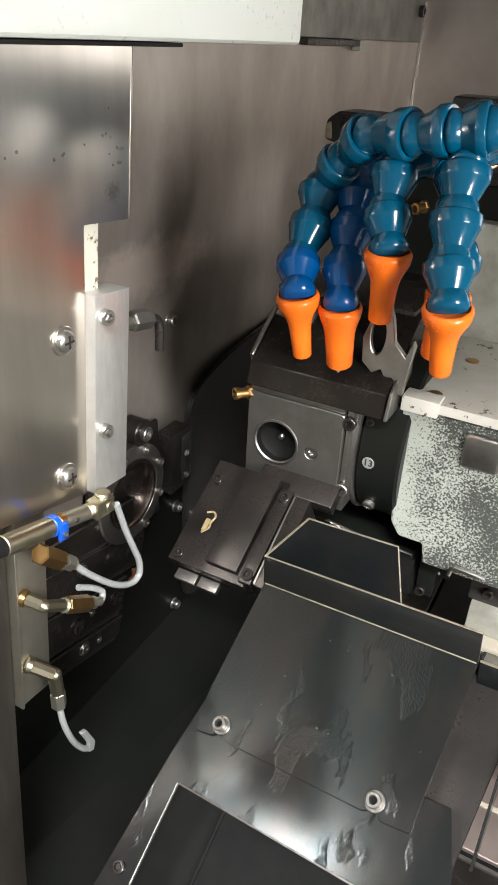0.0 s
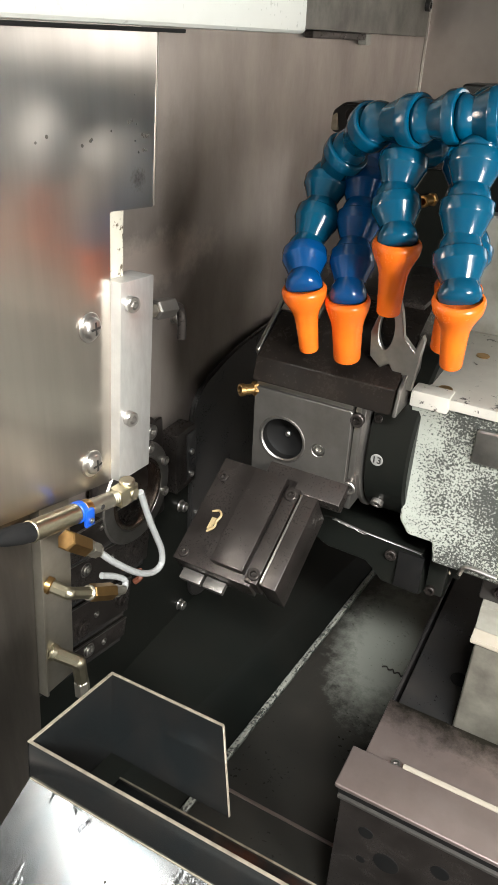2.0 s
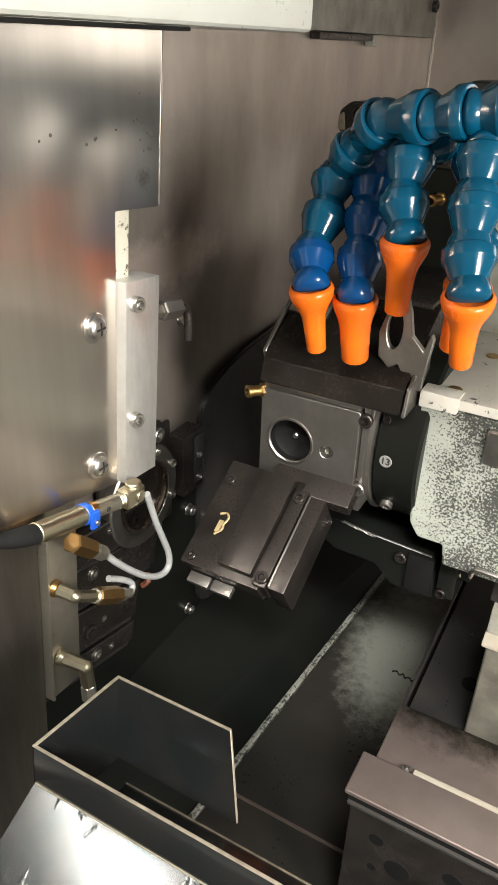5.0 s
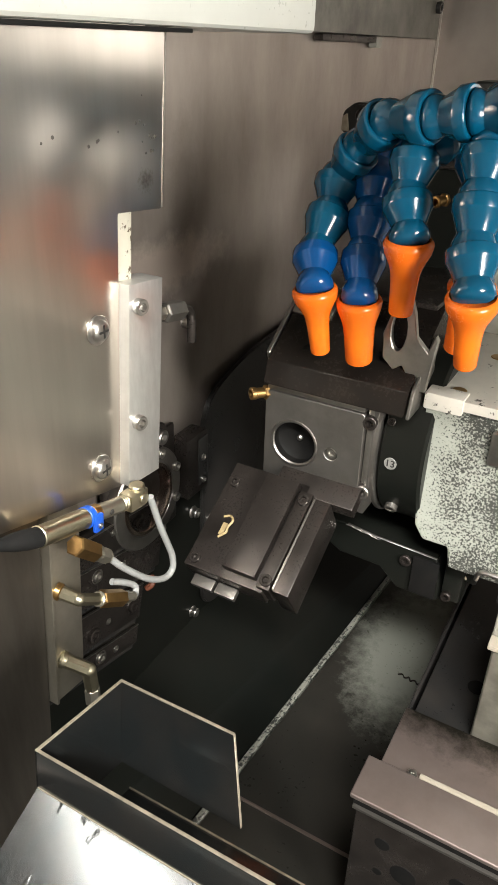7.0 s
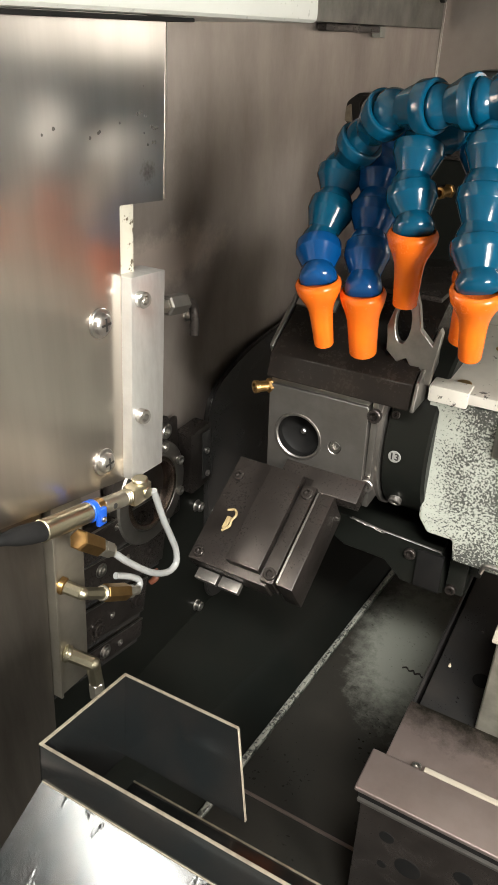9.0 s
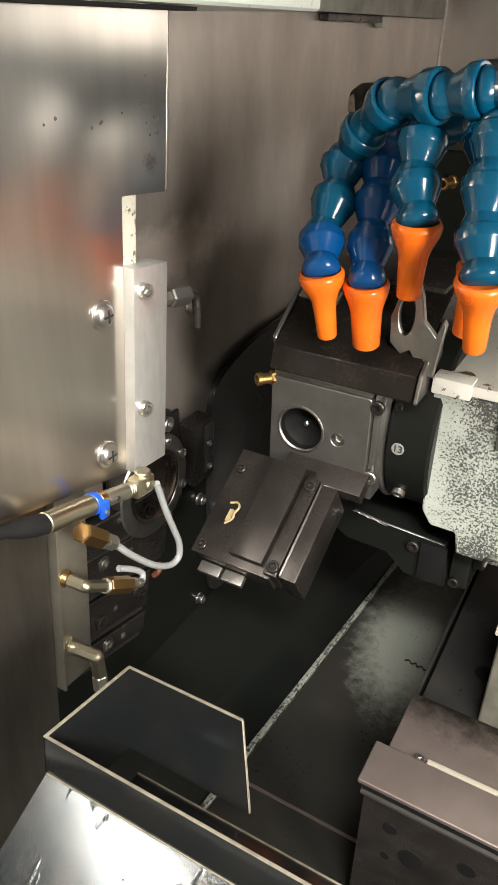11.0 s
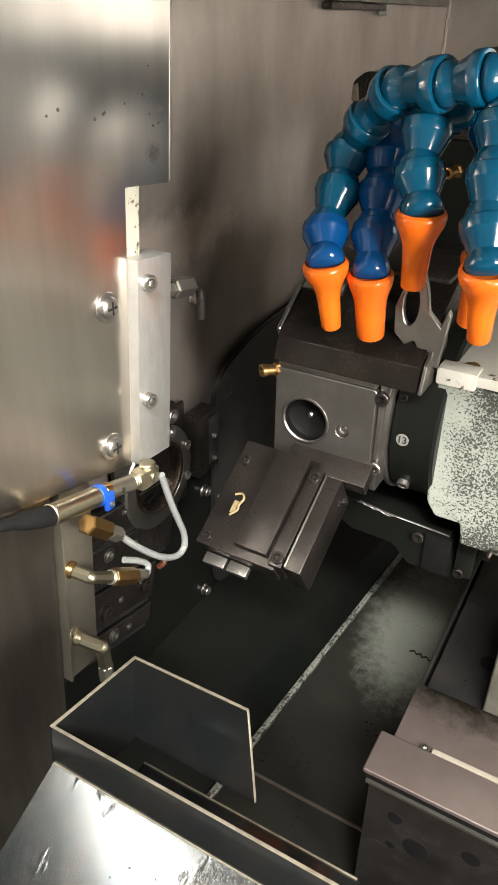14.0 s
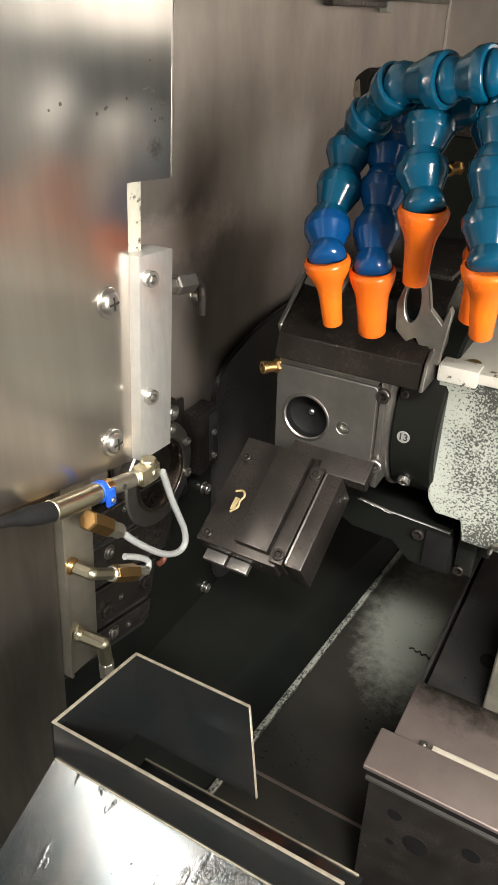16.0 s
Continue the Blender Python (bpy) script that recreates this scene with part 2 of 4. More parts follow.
def wetted(m):
    """Oil beaded up in patches, smooth between them."""
    nt = m.node_tree
    n, l = nt.nodes, nt.links
    co = n.new("ShaderNodeTexCoord")
    mp = n.new("ShaderNodeMapping")
    mp.inputs["Scale"].default_value = (1.5, 0.7, 0.7)
    l.new(co.outputs["Object"], mp.inputs["Vector"])
    where = n.new("ShaderNodeTexNoise")
    where.inputs["Scale"].default_value, where.inputs["Detail"].default_value = 34, 3
    l.new(mp.outputs[0], where.inputs["Vector"])
    edge = n.new("ShaderNodeMapRange")
    edge.inputs[1].default_value, edge.inputs[2].default_value = 0.56, 0.60
    l.new(where.outputs["Fac"], edge.inputs[0])
    bead = n.new("ShaderNodeTexNoise")
    bead.inputs["Scale"].default_value, bead.inputs["Detail"].default_value, bead.inputs["Roughness"].default_value = 750, 2, 0.6
    l.new(co.outputs["Object"], bead.inputs["Vector"])
    mu = n.new("ShaderNodeMath")
    mu.operation = "MULTIPLY"
    l.new(edge.outputs[0], mu.inputs[0])
    l.new(bead.outputs["Fac"], mu.inputs[1])
    bp = n.new("ShaderNodeBump")
    bp.inputs["Strength"].default_value, bp.inputs["Distance"].default_value = 0.4, 0.0004
    l.new(mu.outputs[0], bp.inputs["Height"])
    l.new(bp.outputs[0], n["Principled BSDF"].inputs["Normal"])
    return m


def hazed(m, rough, share):
    """Fine brush marks scatter a share of the reflection widely."""
    nt = m.node_tree
    n, l = nt.nodes, nt.links
    bs = n["Principled BSDF"]
    wide = n.new("ShaderNodeBsdfPrincipled")
    wide.inputs["Metallic"].default_value, wide.inputs["Roughness"].default_value = 1.0, rough
    l.new(bs.inputs["Base Color"].links[0].from_socket, wide.inputs["Base Color"])
    both = n.new("ShaderNodeMixShader")
    both.inputs[0].default_value = share
    l.new(bs.outputs[0], both.inputs[1])
    l.new(wide.outputs[0], both.inputs[2])
    l.new(both.outputs[0], n["Material Output"].inputs["Surface"])
    return m


def glow(name, colour, strength):
    m = bpy.data.materials.new(name)
    m.use_nodes = True
    bs = m.node_tree.nodes["Principled BSDF"]
    bs.inputs["Base Color"].default_value = (*colour, 1)
    bs.inputs["Emission Color"].default_value = (*colour, 1)
    bs.inputs["Emission Strength"].default_value = strength
    return m


STAINLESS = hazed(patched(material("brushed_stainless", (0.60, 0.545, 0.485), 0.20, 1.0, (0.46, 0.415, 0.365), 0.6, 11, 300, 0.0015, (1, 5, 0.45), rough_var=0.06), (-0.262, 0.3400, 1.3790), (0.05, 0.012, 0.011), (0.24, 0.19, 0.14), 520, -0.42), 0.42, 0.38)
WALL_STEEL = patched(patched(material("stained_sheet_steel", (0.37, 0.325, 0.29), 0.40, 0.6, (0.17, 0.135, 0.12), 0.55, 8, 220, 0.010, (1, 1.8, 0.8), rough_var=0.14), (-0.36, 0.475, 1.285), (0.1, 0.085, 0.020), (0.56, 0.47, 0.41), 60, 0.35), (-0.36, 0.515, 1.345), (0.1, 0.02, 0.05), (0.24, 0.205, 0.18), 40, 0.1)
BLACK = material("black_oiled_steel", (0.016, 0.016, 0.016), 0.3, 0.0, (0.035, 0.03, 0.026), 0.5, 26, 500, 0.012)
BLACK_PAINT = material("black_wet_paint", (0.006, 0.007, 0.006), 0.33, 0.0, (0.012, 0.011, 0.009), 0.5, 10, 60, 0.002, rough_var=0.05, spec=0.1)
OXIDE = material("black_oxide_steel", (0.046, 0.039, 0.035), 0.30, 0.6, (0.018, 0.015, 0.013), 0.85, 38, 700, 0.012, rough_var=0.16)
GUARD = material("glossy_black_guard", (0.009, 0.0075, 0.0065), 0.26, 0.0, (0.024, 0.018, 0.014), 0.6, 30, 500, 0.006, rough_var=0.10, spec=0.25)
TOOL = material("ground_tool_steel", (0.27, 0.255, 0.235), 0.38, 0.9, (0.16, 0.145, 0.13), 0.6, 40, 900, 0.006)
STEEL = material("bright_steel", (0.52, 0.5, 0.47), 0.34, 1.0, (0.3, 0.28, 0.26), 0.5, 120, 1200, 0.001)
EDGE = material("cut_edge_steel", (0.50, 0.44, 0.34), 0.42, 0.6, (0.13, 0.11, 0.085), 0.6, 160, 1500, 0.03)
ALU = material("milled_aluminium", (0.72, 0.71, 0.68), 0.42, 0.85, (0.52, 0.5, 0.47), 0.5, 55, 1000, 0.012, (1, 3, 1))
NICKEL = material("yellowed_nickel", (0.50, 0.455, 0.33), 0.34, 1.0, (0.34, 0.31, 0.23), 0.5, 90, 900, 0.006)
BRASS = material("brass", (0.50, 0.31, 0.12), 0.34, 1.0, (0.30, 0.18, 0.07), 0.5, 120, 900, 0.008)
PLATED = material("zinc_plate", (0.48, 0.45, 0.38), 0.4, 0.95, (0.3, 0.27, 0.21), 0.7, 30, 700, 0.012)
TEAL = material("teal_plastic", (0.002, 0.07, 0.145), 0.16, 0.0, (0.003, 0.09, 0.165), 0.4, 60, 900, 0.0, rough_var=0.05, spec=0.55)
BLUE = material("blue_plastic", (0.003, 0.068, 0.24), 0.16, 0.0, (0.003, 0.050, 0.19), 0.4, 60, 900, 0.0, rough_var=0.05, spec=0.6)
ORANGE = material("orange_plastic", (0.93, 0.19, 0.012), 0.26, 0.0, (0.86, 0.13, 0.01), 0.5, 50, 900, 0.0, rough_var=0.07)
BLUED = material("blued_sheet_steel", (0.026, 0.030, 0.031), 0.17, 0.7, (0.046, 0.041, 0.037), 0.8, 24, 420, 0.003, (1, 0.6, 0.6), rough_var=0.09)
BLUED_WET = wetted(material("oil_wet_blued_steel", (0.026, 0.032, 0.033), 0.15, 0.75, (0.052, 0.045, 0.040), 0.85, 20, 420, 0.0, (1.6, 0.5, 0.5), rough_var=0.10))
CHIPPED = chipped("flaked_grey_green_paint", (0.34, 0.355, 0.31), (0.045, 0.047, 0.042), 620, 0.385, 0.45, 30, (-0.122, -0.098, -0.06, 0.055))
SCRATCHED = chipped("scratched_white_paint", (0.70, 0.67, 0.6), (0.09, 0.08, 0.07), 170, 0.50)
WHITE = material("white_enamel", (0.60, 0.61, 0.565), 0.3, 0.0, (0.52, 0.52, 0.47), 0.5, 12, 300, 0.004, coat=0.2)
GREY_PAINT = material("dirty_pale_paint", (0.33, 0.325, 0.285), 0.42, 0.0, (0.13, 0.115, 0.09), 0.8, 22, 500, 0.012)
CASTING = material("oily_dark_casting_paint", (0.15, 0.14, 0.115), 0.36, 0.0, (0.03, 0.027, 0.022), 0.8, 26, 500, 0.012)
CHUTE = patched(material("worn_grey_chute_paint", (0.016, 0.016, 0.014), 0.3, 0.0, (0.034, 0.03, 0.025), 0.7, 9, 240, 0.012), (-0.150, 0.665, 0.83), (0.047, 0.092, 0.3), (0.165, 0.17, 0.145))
# the colour gets darker towards the rear of the bed top
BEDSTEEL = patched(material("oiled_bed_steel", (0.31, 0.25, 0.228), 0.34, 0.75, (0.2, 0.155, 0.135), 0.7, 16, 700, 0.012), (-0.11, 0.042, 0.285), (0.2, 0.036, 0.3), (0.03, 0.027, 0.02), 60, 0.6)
PALE = material("pale_wiper_rubber", (0.33, 0.29, 0.23), 0.5, 0.0, (0.36, 0.33, 0.28), 0.5, 60, 700, 0.01)
DROP = material("clear_oil", (0.10, 0.09, 0.075), 0.06, 0.3, (0.05, 0.045, 0.04), 0.3, 200, 900, 0.0, coat=1.0, rough_var=0.02)
HOSE = material("grey_nylon_hose", (0.26, 0.265, 0.26), 0.42, 0.0, (0.19, 0.19, 0.18), 0.5, 120, 900, 0.004)
PRINT = material("white_print", (0.20, 0.197, 0.185), 0.5, 0.0, (0.18, 0.18, 0.165), 0.5, 400, 2000, 0)
RUBBER = material("black_rubber", (0.010, 0.010, 0.010), 0.7, 0.0, (0.02, 0.019, 0.018), 0.5, 120, 900, 0.01, spec=0.08)
BANDBLUE = material("blue_clip_plastic", (0.008, 0.06, 0.38), 0.35, 0.0, (0.01, 0.09, 0.42), 0.5, 120, 900, 0.004)
CHIP = material("tan_swarf", (0.33, 0.25, 0.125), 0.5, 0.0, (0.25, 0.18, 0.08), 0.6, 300, 1500, 0.02)
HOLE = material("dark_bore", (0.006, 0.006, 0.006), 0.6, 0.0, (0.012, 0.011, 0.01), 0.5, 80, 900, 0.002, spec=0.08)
CONCRETE = material("workshop_concrete", (0.3, 0.29, 0.27), 0.6, 0.0, (0.2, 0.19, 0.18), 0.6, 1.5, 40, 0.01)
ROOMWALL = material("workshop_plaster", (0.55, 0.54, 0.5), 0.7, 0.0, (0.45, 0.44, 0.41), 0.5, 1.2, 40, 0.005)

# ---------- the enclosure ----------
WX = -0.36      # face of the headstock wall
BY = 1.135      # face of the back wall
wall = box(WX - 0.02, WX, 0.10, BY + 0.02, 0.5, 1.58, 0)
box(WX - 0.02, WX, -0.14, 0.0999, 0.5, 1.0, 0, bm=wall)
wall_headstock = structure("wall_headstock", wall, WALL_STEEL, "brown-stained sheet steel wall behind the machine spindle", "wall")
# unseen right section, made white so that the stainless panel reflects something bright
structure("wall_back_reflector", box(0.0505, 0.62, BY, BY + 0.02, 0.5, 1.58, 0), WHITE, "unseen pale back wall section added to brighten the panel's reflection", "wall")
structure("wall_back", box(WX, 0.05, BY, BY + 0.02, 0.5, 1.58, 0), WALL_STEEL, "dark stained sheet steel back wall of the lathe", "wall")
structure("wall_tailstock", box(0.62, 0.64, -0.14, BY + 0.02, 0.5, 1.58, 0), WHITE, "white painted sheet metal end wall of the lathe", "wall")
structure("ceiling", box(WX - 0.02, 0.64, 0.12, BY + 0.02, 1.58, 1.6, 0), GREY_PAINT, "pale painted sheet metal roof of the enclosure", "ceiling")
structure("wall_front", box(WX - 0.02, 0.64, -0.16, -0.14, 0.5, 0.98, 0.002), WHITE, "white enamelled front apron of the lathe", "wall")

# workshop round the open lathe
structure("ground", box(-4, 4, -5, 3, -0.02, 0, 0), CONCRETE, "grey concrete workshop floor", "floor")
structure("wall_west", box(-4.1, -4, -5, 3, 0, 3.2, 0), ROOMWALL, "plain pale workshop wall", "wall")
structure("wall_east", box(4, 4.1, -5, 3, 0, 3.2, 0), ROOMWALL, "plain pale workshop wall", "wall")
structure("wall_south", box(-4, 4, -5.1, -5, 0, 3.2, 0), ROOMWALL, "plain pale workshop wall", "wall")
structure("wall_north", box(-4, 4, 3, 3.1, 0, 3.2, 0), ROOMWALL, "plain pale workshop wall", "wall")
structure("workshop_ceiling", box(-4, 4, -5, 3, 3.2, 3.3, 0), ROOMWALL, "plain pale workshop ceiling", "ceiling")
structure("machine_base", box(WX - 0.02, 0.64, -0.14, BY + 0.02, 0, 0.5, 0.004), GREY_PAINT, "painted cast base of the lathe", "machine base")

# pale strip along the top of the headstock wall
s = thing("top_strip", (WX, 0.94, 1.45), "dirty pale painted strip with a lip under the roof", "trim", kind="structure")
part("strip", box(WX + 0.001, WX + 0.014, 0.70, 1.090, 1.452, 1.579, 0.0015), CASTING, s)
part("lip_end", box(WX + 0.002, WX + 0.012, 0.876, 0.892, 1.4405, 1.4515, 0.002), GREY_PAINT, s, "pale worn end of the lip")
part("lip", box(WX + 0.002, WX + 0.012, 0.735, 0.8755, 1.4450, 1.4515, 0.002), OXIDE, s, "worn steel lip")
part("bolt", cap_screw((WX + 0.014, 1.072, 1.487), (1, 0, 0), 0.007, 0.006), BLACK, s)

structure("corner_bead", box(WX + 0.0005, WX + 0.0035, BY - 0.004, BY - 0.0005, 0.9, 1.50, 0.0008), STEEL, "thin bright bead in the corner of the enclosure", "trim")

# black lower wall and raised cover with a rounded corner
low = prism([(-0.139, 0.501), (BY - 0.001, 0.501), (BY - 0.001, 1.08), (0.62, 1.085), (0.50, 1.095), (0.30, 1.12), (0.101, 1.13), (0.099, 0.99), (-0.139, 0.99)], 0.0035, Matrix(((0, 0, 1, WX + 0.004), (1, 0, 0, 0), (0, 1, 0, 0), (0, 0, 0, 1))), 0.0005)
structure("lower_wall", low, BLACK_PAINT, "black painted oily lower wall under the spindle", "wall")
c = thing("headstock_cover", (WX + 0.004, 0.8, 1.0), "black painted cover plate with a rounded corner on the wall", "cover")
cov = rounded([(0.525, 0.90), (1.10, 0.90), (1.10, 1.185), (0.80, 1.185), (0.60, 1.172), (0.530, 1.150)], 0.035, 8)
part("plate", prism(cov, 0.0055, Matrix(((0, 0, 1, WX + 0.01), (1, 0, 0, 0), (0, 1, 0, 0), (0, 0, 0, 1))), 0.0012, segs=2), BLACK, c)

# wall bolts
def wall_bolt(y, z, x, r=0.0052):
    b = thing("wall_bolt", (x, y, z), "small bright socket screw in the black wall", "screw", "wall screws")
    part("washer", rod((x, y, z), (x + 0.0012, y, z), r * 1.25), STEEL, b)
    part("head", cap_screw((x + 0.0012, y, z), (1, 0, 0), r, 0.0055), STEEL, b)


for y, z, x in ((0.513, 0.910, WX + 0.004), (0.517, 1.036, WX + 0.004), (0.546, 1.011, WX + 0.01), (0.5145, 1.233, WX), (0.41, 0.72, WX + 0.004)):
    wall_bolt(y, z, x)

# chip trough: sloping apron, seam strip and floor plate
FZ = 0.83
ap = bmesh.new()
vs = [ap.verts.new(v) for v in ((WX + 0.0045, -0.1, 0.90), (WX + 0.0045, BY - 0.001, 0.90), (-0.193, BY - 0.001, FZ), (-0.290, -0.1, FZ))]
ap.faces.new(vs)
e = bmesh.ops.extrude_face_region(ap, geom=list(ap.faces))
bmesh.ops.translate(ap, verts=[v for v in e["geom"] if isinstance(v, bmesh.types.BMVert)], vec=(0, 0, -0.006))
structure("trough_apron", ap, BLACK_PAINT, "black sloping chip apron wet with oil", "chute")
def seam_x(y):
    """The trough's seam runs slightly askew to the wall."""
    return -0.2455 + 0.0786 * (y - 0.423)


def trough_sheet(y0, y1, left, right, z, thick):
    return prism([(left(y0), y0), (right(y0), y0), (right(y1), y1), (left(y1), y1)], thick, Matrix.Translation((0, 0, z)), 0.0008)


structure("trough_seam", trough_sheet(0.28, BY - 0.002, lambda y: seam_x(y) - 0.0030, lambda y: seam_x(y) + 0.0030, FZ + 0.003, 0.007), chipped("worn_seam_paint", (0.25, 0.25, 0.215), (0.025, 0.025, 0.023), 300, 0.40), "worn pale seam strip along the chip trough", "trim")
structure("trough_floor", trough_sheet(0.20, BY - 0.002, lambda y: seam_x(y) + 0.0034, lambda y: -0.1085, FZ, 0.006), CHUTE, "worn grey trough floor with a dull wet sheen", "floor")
structure("trough_edge", box(-0.2435, -0.108, 0.3980, 0.4005, FZ - 0.001, FZ + 0.0022, 0.0005), BEDSTEEL, "thin worn bright edge of the trough lip", "trim")
structure("trough_pit", box(WX + 0.006, 0.6, -0.13, BY, 0.62, 0.64, 0), BLACK_PAINT, "black bottom of the chip pit", "floor")

sw = thing("swarf_strand", (-0.13, 0.63, FZ), "dark curled swarf strand lying on the trough floor", "chip")
part("strand", tube([(-0.1522 + 0.0025 * k, 0.6195 - 0.0003 * k + 0.0016 * ((k * 7) % 3 - 1), FZ + 0.0012 + 0.0008 * (k % 2)) for k in range(17)], 0.0010, 6, 3), OXIDE, sw)
part("knot", tube([(-0.122, 0.616, FZ + 0.001), (-0.1195, 0.620, FZ + 0.003), (-0.1175, 0.614, FZ + 0.0022), (-0.121, 0.612, FZ + 0.001)], 0.0009, 6), OXIDE, sw)
kn = thing("floor_screw", (-0.1165, 0.668, FZ), "dark screw in the trough floor", "screw")
part("washer", rod((-0.1165, 0.668, FZ), (-0.1165, 0.668, FZ + 0.0012), 0.007), BLACK, kn)
part("head", cap_screw((-0.1165, 0.668, FZ + 0.0012), (0, 0, 1), 0.005, 0.005), OXIDE, kn)

# ---------- bed with way cap ----------
bed = thing("lathe_bed", (0.1, 0.42, 0.7), "oily brown steel lathe bed with a way cap", "machine bed")
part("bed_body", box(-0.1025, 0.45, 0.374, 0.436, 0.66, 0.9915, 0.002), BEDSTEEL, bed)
part("rear_ledge", box(-0.1015, 0.45, 0.4365, 0.80, 0.66, 0.955, 0.003), BLACK, bed, "black oily ledge behind the way")
part("oil_hole", rod((-0.062, 0.52, 0.9545), (-0.062, 0.52, 0.9556), 0.008, 24, 0.0002), HOLE, bed)
# solid strip whose near-black colour gives the shade below the cap
part("under_lip", box(-0.1085, 0.45, 0.3415, 0.3735, 0.9868, 0.9955, 0.0008), HOLE, bed, "near-black filler strip for the shade under the cap")
part("lower_bead", box(-0.1080, 0.45, 0.3395, 0.3735, 0.9838, 0.9866, 0.0009), TOOL, bed, "bright rounded bead")
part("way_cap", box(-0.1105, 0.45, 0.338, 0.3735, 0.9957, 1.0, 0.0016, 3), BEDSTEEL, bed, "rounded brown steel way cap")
front = box(-0.106, 0.45, 0.343, 0.3735, 0.80, 0.9836, 0.0015)
part("front_face", front, OXIDE, bed, "dark steel front face with tapped holes")
part("wiper_strip", box(-0.0740, 0.45, 0.3745, 0.3800, 0.9920, 0.9970, 0.001), PALE, bed, "pale wiper strip")
# shallow near-black discs carry the dark inside of the holes in their colour
for hx, hz, r in ((-0.084, 0.957, 0.0055), (-0.066, 0.935, 0.0095), (-0.084, 0.925, 0.0035), (-0.03, 0.955, 0.0065), (0.0, 0.93, 0.009)):
    part("tapped_hole", rod((hx, 0.3425, hz), (hx, 0.3436, hz), r, 24, 0.0002), HOLE, bed)
part("screw", cap_screw((-0.0795, 0.3785, 0.9916), (0, 0, 1), 0.0034, 0.0040), STEEL, bed)
part("side_plate", box(-0.108, -0.1045, 0.40, 0.80, 0.79, 0.952, 0.001), BLACK, bed, "black oily side of the bed")

# casting to the right of the bed
cast = thing("saddle_casting", (0.02, 0.5, 0.985), "pale painted saddle casting with a step", "machine casting")
part("body", box(-0.0545, 0.25, 0.462, 0.60, 0.956, 1.0550, 0.003, 3), CASTING, cast)
part("ledge", box(-0.0580, 0.25, 0.459, 0.60, 1.0553, 1.0600, 0.0015), PALE, cast, "worn pale ledge")
part("upper_step", box(-0.0575, 0.25, 0.470, 0.60, 1.0605, 1.0850, 0.002), GREY_PAINT, cast)
part("black_block", box(-0.0610, 0.2, 0.476, 0.56, 1.0853, 1.1100, 0.002), BLACK, cast, "black steel block with socket screws")
for sx in (-0.047, -0.03):
    part("screw", cap_screw((sx, 0.476, 1.097), (0, -1, 0), 0.0042, 0.004), OXIDE, cast)

# ---------- turret ----------
TY, TZ = 0.505, 1.198
tur = thing("tool_turret", (-0.19, TY, TZ), "dark steel indexing turret with bolted tool stations", "turret")
part("drum", lathe([(0, 0), (0, 0.026), (0.003, 0.029), (0.082, 0.029), (0.082, 0)], (-0.236, TY, TZ), (1, 0, 0), 8), OXIDE, tur)
part("index_ring", lathe([(0, 0), (0, 0.055), (0.0015, 0.0655), (0.003, 0.067), (0.030, 0.067), (0.032, 0.065), (0.032, 0)], (-0.1535, TY, TZ), (1, 0, 0), 64), BLACK_PAINT, tur, "black index ring with a station number")
part("ring_rim", lathe([(0, 0), (0, 0.066), (0.001, 0.0685), (0.0034, 0.0685), (0.0042, 0.067), (0.0042, 0)], (-0.1575, TY, TZ), (1, 0, 0), 64), TOOL, tur)
part("hub", lathe([(0, 0), (0, 0.05), (0.03, 0.05), (0.03, 0)], (-0.1215, TY, TZ), (1, 0, 0), 40), BLACK, tur)

# front station: block with a bore
FYF = 0.43
holes = [circle(-0.2109, 1.1978, 0.0158, 40), circle(-0.1832, 1.1972, 0.0048, 20)]
face = rounded([(-0.2345, 1.1635), (-0.1612, 1.1635), (-0.1618, 1.2332), (-0.2345, 1.2332)], 0.0022, 3)
MF = Matrix(((1, 0, 0, 0), (0, 0, -1, FYF), (0, 1, 0, 0), (0, 0, 0, 1)))
tb = prism(face, 0.045, MF, 0.0012, holes)
station = part("station_block", tb, TOOL, tur, "ground steel tool block with a round bore")
part("bore_ring", lathe([(0, 0.0158), (-0.0008, 0.0164), (-0.0008, 0.0176), (0, 0.018)], (-0.2109, FYF - 0.0002, 1.1978), (0, 1, 0), 40, None, False), STEEL, station, "bright chamfer ring")
part("bore_liner", lathe([(0.0008, 0.01565), (0.006, 0.0155), (0.0085, 0.013), (0.0105, 0.003), (0.0105, 0)], (-0.2109, FYF, 1.1978), (0, 1, 0), 40, None, False), HOLE, station, "dark oily bore")
part("bore_pin", lathe([(0, 0), (0, 0.0022), (0.0016, 0.0022), (0.0024, 0.0014), (0.0024, 0)], (-0.2109, FYF + 0.0103, 1.1978), (0, -1, 0), 16), STEEL, station)
part("set_screw", cap_screw((-0.1832, FYF + 0.004, 1.1972), (0, -1, 0), 0.0044, 0.003), STEEL, station)
part("top_bevel", box(-0.2343, -0.162, FYF + 0.0012, FYF + 0.02, 1.2334, 1.2385, 0.002), TOOL, station)
flange = box(-0.161, -0.1565, FYF + 0.004, FYF + 0.05, 1.155, 1.236, 0.001)
part("flange", flange, TOOL, tur)
for x, z in ((-0.158, 1.1743), (-0.1585, 1.2275)):
    part("flange_screw", cap_screw((x, FYF + 0.004, z), (0, -1, 0), 0.0050, 0.004), TOOL if z < 1.2 else OXIDE, tur)
part("ring_screw", cap_screw((-0.1415, 0.4505, 1.1590), (0, -0.82, -0.57), 0.0046, 0.004), TOOL, tur)
part("ring_screw", cap_screw((-0.1475, 0.444, 1.2262), (0, -0.9, 0.43), 0.0028, 0.002), OXIDE, tur)

